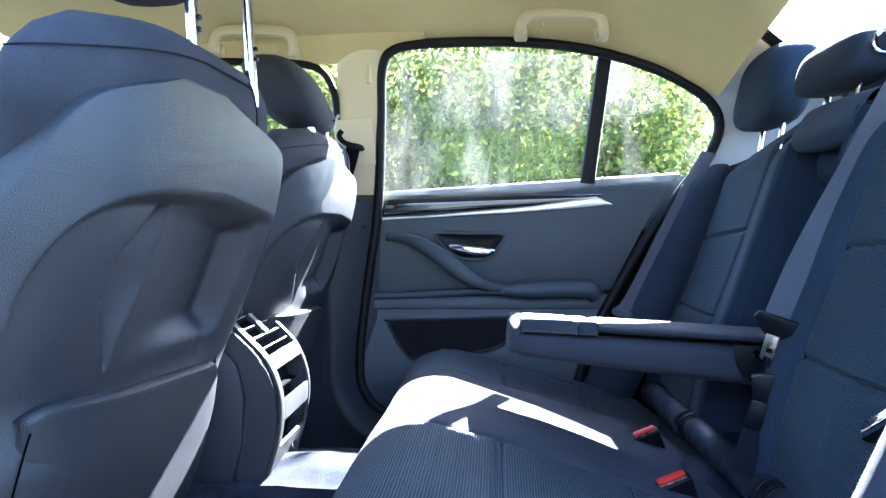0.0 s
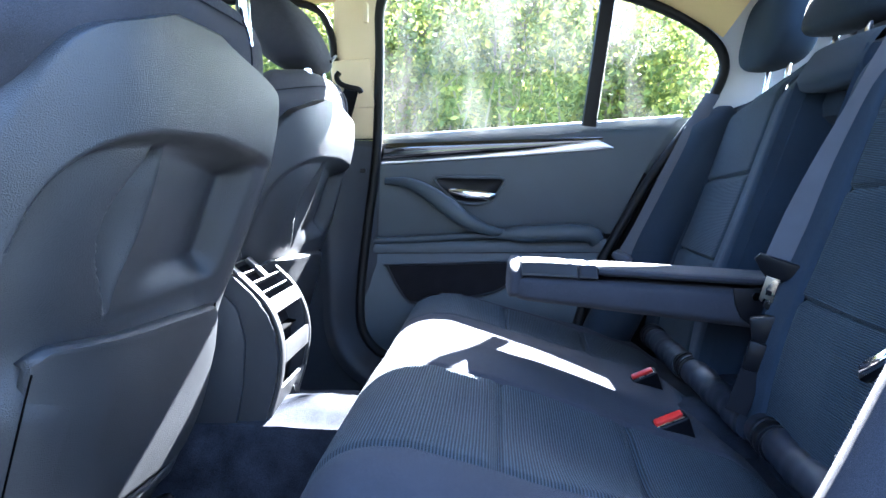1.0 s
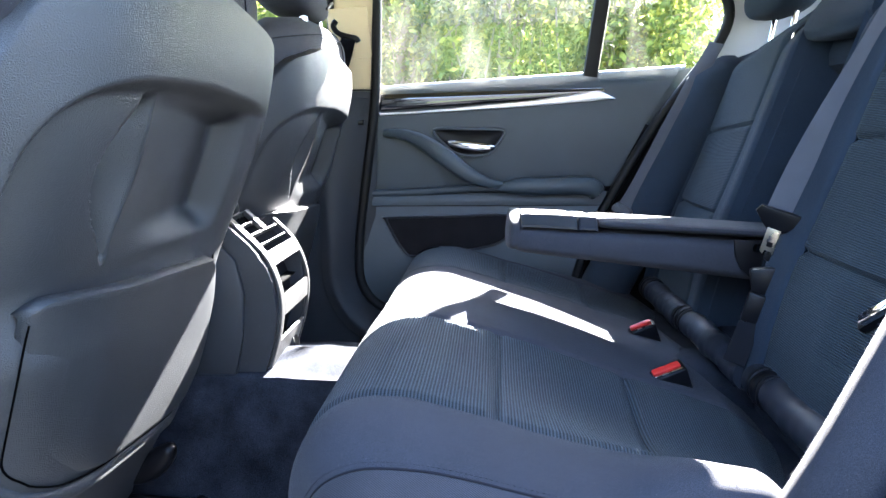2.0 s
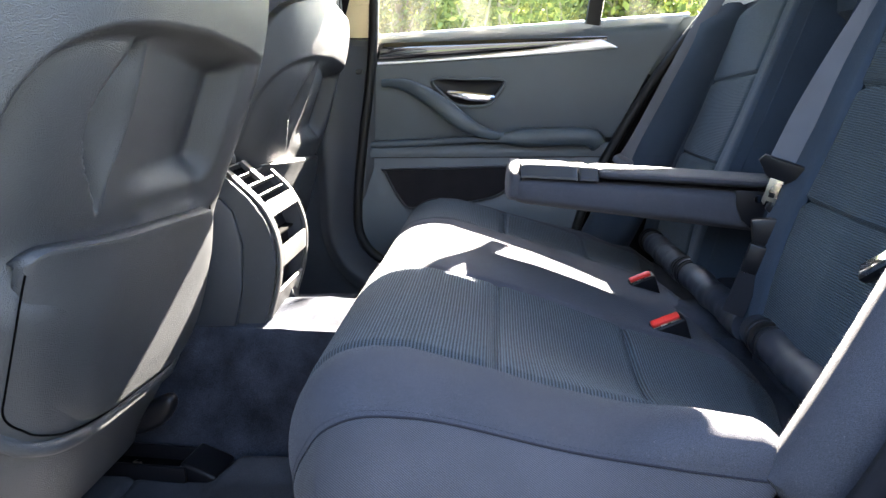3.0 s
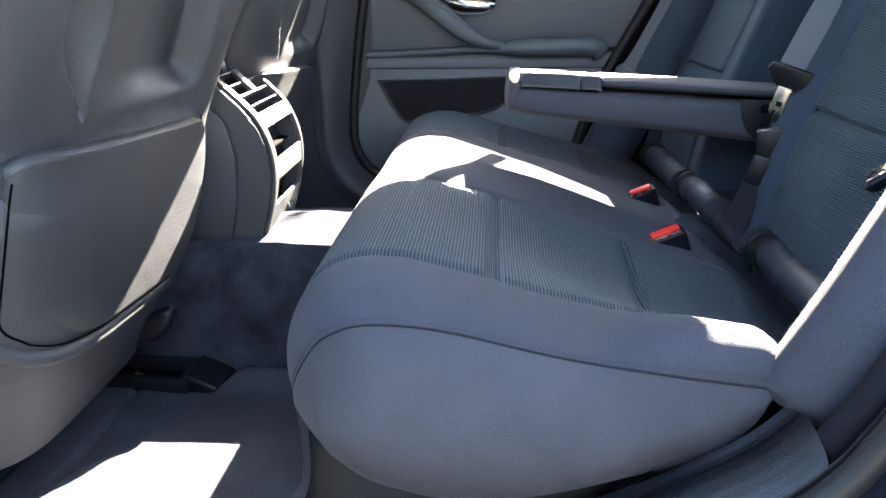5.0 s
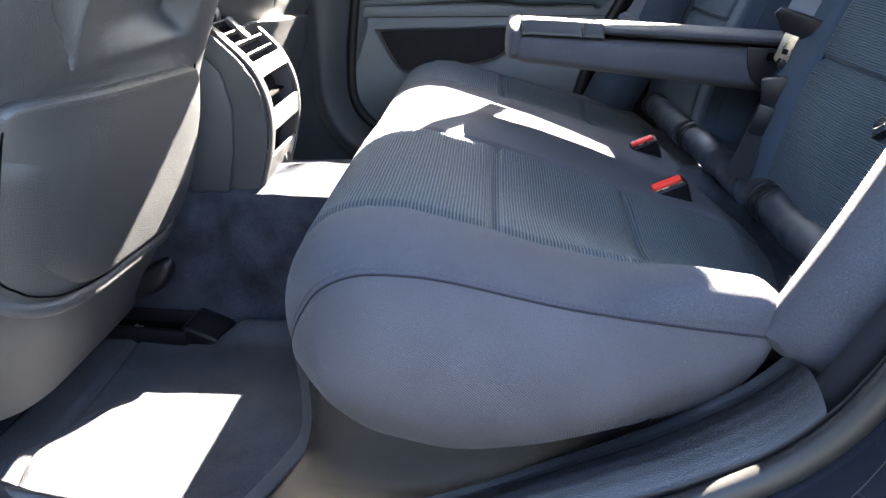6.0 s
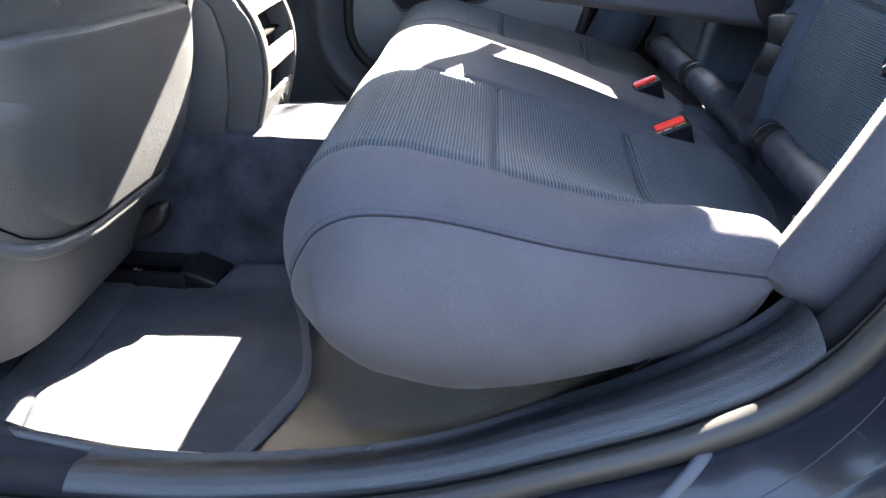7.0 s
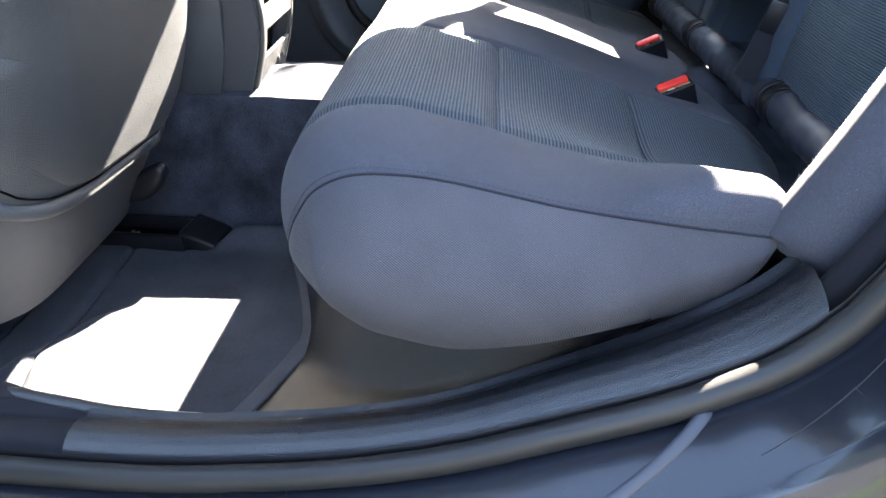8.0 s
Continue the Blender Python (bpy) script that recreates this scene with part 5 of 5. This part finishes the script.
def mat_fn(u, v):
    y = -0.655 + 0.535 * v
    xr = lerp(y, [q[0] for q in FOOT_YX], [q[1] for q in FOOT_YX]) - 0.004
    x = -0.68 + (xr + 0.68) * u
    clear = smooth(-0.480, -0.420, x)      # the mat is cut back beside the seat rail
    y -= 0.040 * (1 - clear) * v
    dent = (x + 0.585) - 0.55 * (y + 0.413)
    z = FLOOR + 0.012 + 0.005 * noise.noise((x * 7, y * 7, 2)) + 0.03 * clear * smooth(0.12, 0.0, 1 - v) ** 2
    z += 0.021 * smooth(-0.012, 0.020, dent) * (1 - smooth(0.03, 0.16, dent)) * smooth(-0.32, -0.40, y) * smooth(-0.56, -0.48, y)
    z += 0.004 * smooth(-0.600, -0.622, x) - 0.008 * math.exp(-((x + 0.604 + 0.03 * (y + 0.3)) / 0.006) ** 2)
    return (x, y, z)


part("velour", grid(mat_fn, 130, 90), MAT, mat_near).modifiers.new("thick", "SOLIDIFY").thickness = -0.006
part("binding", sweep([Vector(mat_fn(1.0, 1 - i / 40)) + Vector((0.004, 0, 0.006)) for i in range(41)], 0.0125, 0.0030, (1, 0, 0), 10, 3), BINDING, mat_near, "grey bound mat edge")
mat_front = thing("floor_mat", "dark carpet mat reaching under the front seat", "floor mat", "floor mats")
part("velour", grid(lambda u, v: (-1.1 + 0.41 * u, -0.60 + 0.46 * v, FLOOR + 0.010 + 0.006 * noise.noise((9 * u, 9 * v, 4))), 30, 30), CARPET, mat_front).modifiers.new("thick", "SOLIDIFY").thickness = -0.006

# ---- roof fittings ----


def grab_handle(m):
    h = thing("grab_handle", "cream plastic roof grab handle", "grab handle", "grab handles")
    part("bar", sweep(bez([(-0.118, 0.0, -0.034), (-0.117, -0.020, -0.028), (-0.110, -0.034, 0.000), (-0.085, -0.040, 0.016), (0.0, -0.043, 0.019), (0.085, -0.040, 0.016), (0.110, -0.034, 0.000), (0.117, -0.020, -0.028), (0.118, 0.0, -0.034)], 64), 0.012, 0.0155, (0, 1, 0), 12, 3), TAN, h)
    for x in (-0.113, 0.113):
        part("mount", box((0.036, 0.026, 0.036), (x, -0.004, -0.026), bevel=0.006), TAN, h)
    part("hook", box((0.012, 0.016, 0.012), (-0.055, -0.012, 0.0), bevel=0.004), TAN, h, "small coat hook")
    h.matrix_world = m
    return h


grab_handle(pose(0.160, 0.540, 1.357, -14, 1, 0) @ Matrix.Scale(0.85, 4))
grab_handle(pose(-0.60, 0.560, 1.334, -14, 2, 0) @ Matrix.Scale(0.88, 4))

# ---- rear shelf and rear window ----
tagged(part("parcel_shelf", box((0.55, 1.30, 0.03), (0.93, YC, 0.985), bevel=0.008), CARPET), "dark carpeted parcel shelf behind the backrest", "parcel shelf", kind="structure")
rear = thing("window_2", "sloping rear window with black border", "car window", kind="structure")


def rear_fn(u, v):
    k = 2 * u - 1
    return (0.600 + 0.62 * v - 0.025 * k * k, YC + k * (0.388 + 0.15 * v), 1.372 - 0.040 * k * k - 0.37 * v)


g = part("rear_pane", grid(rear_fn, 10, 10), GLASS, rear)
g.visible_shadow = False
RIM_R = bez([rear_fn(0, 1), rear_fn(0, 0.5), rear_fn(0.0, 0.10), rear_fn(0.04, 0.01), rear_fn(0.25, 0.0), rear_fn(0.5, 0.0), rear_fn(0.75, 0.0), rear_fn(0.96, 0.01), rear_fn(1.0, 0.10), rear_fn(1, 0.5), rear_fn(1, 1)], 100)
part("border", sweep([q + Vector((0.008, -0.004, -0.004)) for q in RIM_R], 0.026, 0.010, (0, 1, 0), 8), BLACK, rear, "black window border")

# ---- front half: windscreen, far front door, dashboard ----
front = thing("door_2", "closed far front car door with dark panel", "car door", kind="structure")
part("panel", box((1.0, 0.06, 0.62), (-1.12, 0.735, 0.64), bevel=0.02), PLASTIC, front)
part("window_seal", sweep(bez([(-0.430, 0.69, 0.96), (-0.420, 0.665, 1.15), (-0.428, 0.648, 1.235), (-0.470, 0.636, 1.288), (-0.60, 0.630, 1.302), (-0.9, 0.630, 1.300), (-1.2, 0.65, 1.23), (-1.5, 0.68, 1.05), (-1.6, 0.70, 0.95)], 60), 0.011, 0.010, (0, 1, 0), 10), RUBBER, front, "black rubber window seal")
screen = thing("window_3", "windscreen over a dark dashboard", "car window", kind="structure")
pane3 = part("pane", grid(lambda u, v: (-1.20 - 0.75 * v, YC + (2 * u - 1) * (0.56 + 0.10 * v), 1.345 - 0.42 * v), 8, 8), GLASS, screen)
pane3.visible_shadow = False
tagged(part("dashboard", pad(-1.72, YC, 0.80, 0.26, 0.68, 0.16, 0.0, 4.0), PLASTIC), "dark plastic dashboard below the windscreen", "dashboard", kind="structure")
for sg in (-1, 1):
    part("screen_pillar", sweep([Vector((-1.18, YC + sg * 0.60, 1.345)), Vector((-1.95, YC + sg * 0.70, 0.94))], 0.035, 0.03, (0, 1, 0), 10, 3), CREAM, screen)
mirror = thing("rear_view_mirror", "black interior mirror at the windscreen", "mirror")
part("mirror_shell", pad(-1.27, YC, 1.265, 0.018, 0.115, 0.034, 0.0, 4), BLACK, mirror)
part("mirror_stem", tube((-1.29, YC, 1.29), (-1.32, YC, 1.345), 0.009), BLACK, mirror)
# near side roof rail and pillars, seen only from outside
tagged(part("roof_rail", sweep(bez([(-1.2, YC - 0.60, 1.36), (-0.6, YC - 0.62, 1.40), (0.0, YC - 0.62, 1.405), (0.45, YC - 0.62, 1.36), (0.85, YC - 0.65, 1.20), (1.15, YC - 0.72, 0.98)], 40), 0.035, 0.035, (0, 1, 0), 12, 3), PAINT), "dark blue painted roof rail over the open doorway", "roof rail", kind="structure")
tagged(part("door_pillar", sweep([Vector((-0.74, -0.72, 0.28)), Vector((-0.70, -0.71, 0.95)), Vector((-0.62, -0.60, 1.38))], 0.07, 0.03, (1, 0, 0), 12, 4), CREAM), "cream trimmed door pillar beside the open doorway", "pillar", kind="structure")
tagged(part("roof_rail", sweep(bez([(-1.2, YC + 0.60, 1.36), (-0.6, YC + 0.63, 1.39), (0.0, YC + 0.63, 1.395), (0.45, YC + 0.64, 1.345), (0.85, YC + 0.66, 1.20), (1.15, YC + 0.72, 0.98)], 40), 0.03, 0.03, (0, 1, 0), 12, 3), PAINT), "dark blue painted roof rail over the closed doors", "roof rail", kind="structure")

# near rear pillar and closed near front door
near_rear = thing("rear_pillar", "dark painted rear pillar behind the open doorway with pale inner trim", "pillar", kind="structure")


def rear_side(inset):
    """Side of the body behind the doorway, from the quarter panel up to the roof rail."""
    def fn(u, v):
        z = 0.50 + 0.87 * v
        front = lerp(z, (0.50, 0.66, 0.98, 1.15, 1.37), (0.345, 0.40, 0.56, 0.60, 0.50))
        back = lerp(z, (0.50, 0.98, 1.37), (1.45, 1.15, 0.62))
        y = -0.800 + 0.02 * v + 0.205 * smooth(0.45, 1.0, v) + inset
        return (front + inset + (back - front) * u, y, z)
    return grid(fn, 16, 24)


part("outer_skin", rear_side(0.0), PAINT, near_rear)
part("inner_trim", rear_side(0.035), PALE, near_rear)
near_door = thing("door_3", "closed near front car door with dark panel", "car door", kind="structure")
part("panel", box((1.0, 0.07, 0.66), (-1.27, -0.765, 0.63), bevel=0.02), PLASTIC, near_door)
part("window_frame", sweep(bez([(-0.78, -0.755, 0.95), (-0.76, -0.70, 1.15), (-0.78, -0.60, 1.33), (-1.15, -0.575, 1.33), (-1.55, -0.66, 1.10), (-1.72, -0.72, 0.96)], 50), 0.022, 0.016, (0, 1, 0), 10), RUBBER, near_door, "black window frame")
near_pane = part("window_pane", grid(lambda u, v: (-0.78 - 0.90 * u * (1 - 0.45 * v), -0.755 + 0.165 * v, 0.95 + 0.37 * v), 8, 8), GLASS, near_door, "clear side window")
near_pane.visible_shadow = False

open_door = thing("door_4", "near rear car door standing open, dark inner panel and framed window", "car door", kind="structure")
DOOR_SET = pose(-0.66, -0.82, 0.0, 0, 0, -76)
part("inner_panel", box((1.02, 0.09, 0.68), (0.52, 0.0, 0.62), bevel=0.03), DOOR, open_door).matrix_world = DOOR_SET
part("window_frame", sweep(bez([(0.04, 0, 0.95), (0.06, 0, 1.20), (0.14, 0, 1.36), (0.45, 0, 1.385), (0.75, 0, 1.31), (0.93, 0, 1.16), (0.98, 0, 0.98)], 60), 0.028, 0.022, (0, 1, 0), 12, 3), PAINT, open_door, "dark painted window frame").matrix_world = DOOR_SET
open_pane = part("window_pane", grid(lambda u, v: (0.05 + 0.92 * u * (1 - 0.25 * v) + 0.03 * v, 0.0, 0.95 + 0.40 * v * (1 - 0.3 * u * u)), 10, 8), GLASS, open_door, "clear side window")
open_pane.matrix_world = DOOR_SET
open_pane.visible_shadow = False

# ---- hedge and trees beyond the far side ----
BARK = material("pale mottled bark", (0.20, 0.165, 0.11), 0.9, 40, 0.8, 0.35, 6)


def leaf_material(name, base, glow):
    m = bpy.data.materials.new(name)
    m.use_nodes = True
    n, l = m.node_tree.nodes, m.node_tree.links
    b = n["Principled BSDF"]
    geo = n.new("ShaderNodeNewGeometry")
    ramp = n.new("ShaderNodeValToRGB")
    ramp.color_ramp.elements[0].color = (base[0] * 0.5, base[1] * 0.55, base[2] * 0.6, 1)
    ramp.color_ramp.elements[1].color = (*glow, 1)
    mid = ramp.color_ramp.elements.new(0.55)
    mid.color = (*base, 1)
    l.new(geo.outputs["Random Per Island"], ramp.inputs[0])
    l.new(ramp.outputs[0], b.inputs["Base Color"])
    b.inputs["Roughness"].default_value = 0.65
    b.inputs["Specular IOR Level"].default_value = 0.2
    tr = n.new("ShaderNodeBsdfTranslucent")
    mix = n.new("ShaderNodeMixShader")
    mix.inputs[0].default_value = 0.45
    l.new(ramp.outputs[0], tr.inputs[0])
    l.new(b.outputs[0], mix.inputs[1])
    l.new(tr.outputs[0], mix.inputs[2])
    l.new(mix.outputs[0], n["Material Output"].inputs[0])
    return m


LEAF = leaf_material("green hedge leaves", (0.135, 0.165, 0.040), (0.33, 0.31, 0.075))


def leaves(centres, count, spread, size, rng):
    """Small pointed leaves scattered round the given centres, in one mesh."""
    cs = np.array(centres)
    pick = rng.integers(0, len(cs), count)
    pos = cs[pick] + rng.normal(0, 1, (count, 3)) * np.array(spread)
    ax = rng.normal(0, 1, (count, 3))
    ax /= np.linalg.norm(ax, axis=1)[:, None]
    ot = np.cross(ax, rng.normal(0, 1, (count, 3)))
    ot /= np.linalg.norm(ot, axis=1)[:, None]
    s = size * rng.uniform(0.6, 1.4, (count, 1))
    nr = np.cross(ax, ot) * s * 0.12
    v = np.stack([pos - ax * s, pos + ot * s * 0.55 + nr, pos + ax * s, pos - ot * s * 0.55 + nr], 1).reshape(-1, 3)
    me = bpy.data.meshes.new("crown")
    k = np.arange(count)[:, None] * 4
    me.from_pydata(v.tolist(), [], (np.concatenate([k + np.array([[0, 1, 2]]), k + np.array([[0, 2, 3]])], 0)).tolist())
    me.materials.append(LEAF)
    return new("crown", me)


rng = np.random.default_rng(5)


def tree(x, y, height, seed, label):
    r = np.random.default_rng(seed)
    t = thing("tree", label, "tree", "trees beside the car", at=(x, y, 0))
    top = Vector((r.uniform(-0.2, 0.2), r.uniform(-0.2, 0.2), height))
    stem = bez([(0, 0, -0.05), (r.uniform(-0.1, 0.1), r.uniform(-0.1, 0.1), height * 0.35), (r.uniform(-0.15, 0.15), 0, height * 0.7), top], 16)
    trunk = part("trunk", sweep(stem, lambda u: 0.045 * (1 - 0.75 * u) + 0.008, None, (1, 0, 0), 9), BARK, t)
    centres = []
    for i in range(16):
        p = stem[int(r.uniform(0.1, 0.95) * (len(stem) - 1))]
        a = r.uniform(0, 2 * math.pi)
        d = Vector((math.cos(a), math.sin(a), r.uniform(0.2, 0.8))) * r.uniform(0.4, 0.9)
        limb = bez([p, p + d * 0.5 + Vector((0, 0, 0.05)), p + d], 6)
        part("limb", sweep(limb, lambda u: 0.012 * (1 - 0.8 * u) + 0.002, None, (0.3, 0.2, 1), 6), BARK, trunk)
        centres += [limb[2], limb[4], limb[-1]]
    centres = [tuple(c) for c in centres]
    crown = leaves(centres, 9000, (0.22, 0.22, 0.22), 0.027, r)
    crown.parent = t
    return t


for i, (x, y, h) in enumerate(((-2.6, 4.6, 2.4), (-1.5, 4.2, 2.5), (-0.6, 4.0, 2.5), (0.15, 4.4, 2.6), (0.75, 3.9, 2.4), (1.15, 4.4, 2.3))):
    tree(x, y, h, 20 + i, "slender sunlit tree with pale trunk and yellow-green leaves")
hedge = leaves([(x, 5.2 + 0.4 * math.sin(x * 3), z) for x in np.linspace(-7, 1.75, 46) for z in np.linspace(0.1, 2.5, 10)], 90000, (0.28, 0.30, 0.24), 0.030, rng)
hedge.name = "hedge"
tagged(hedge, "dense sunlit green hedge behind the trees", "hedge", kind="stuff")
stems = bmesh.new()
srng = random.Random(11)
for i in range(46):
    x0, y0 = srng.uniform(-1.9, 1.5), srng.uniform(3.7, 4.8)
    pts = [(x0 + srng.gauss(0, 0.06) * k, y0 + srng.gauss(0, 0.05) * k, 0.75 * k) for k in range(4)]
    w = srng.uniform(0.006, 0.016)
    join(stems, sweep(bez(pts, 9), lambda u, w=w: w * (1 - 0.6 * u), None, (1, 0, 0), 5))
tagged(part("thicket_stems", stems, BARK), "pale upright stems standing among the hedge leaves", "hedge", kind="stuff")
# unseen dark screen, added on the doorway side to hold back low sky light
BLOCKER = material("dark sky blocker", (0.040, 0.043, 0.052), 0.9, 60, 0.5, 0.3, 3)
tagged(part("sky_blocker", grid(lambda u, v: (-16 + 32 * u, -8.0 - 0.8 * v + 0.5 * noise.noise((11 * u, 3 * v, 7)), 3.6 * v + 0.5 * noise.noise((18 * u, 5 * v, 9)) * v), 120, 40), BLOCKER), "dark screen added out of view to block low sky light", "screen", kind="structure")
tagged(part("hedge_bank", grid(lambda u, v: (-9 + 11.1 * u, 5.9 + 0.9 * v + 0.35 * noise.noise((7 * u, 3 * v, 1)), 2.75 * v + 0.35 * noise.noise((16 * u, 5 * v, 3)) * v), 120, 40), GRASS), "shaded green bank of brambles behind the hedge", "hedge", kind="structure")
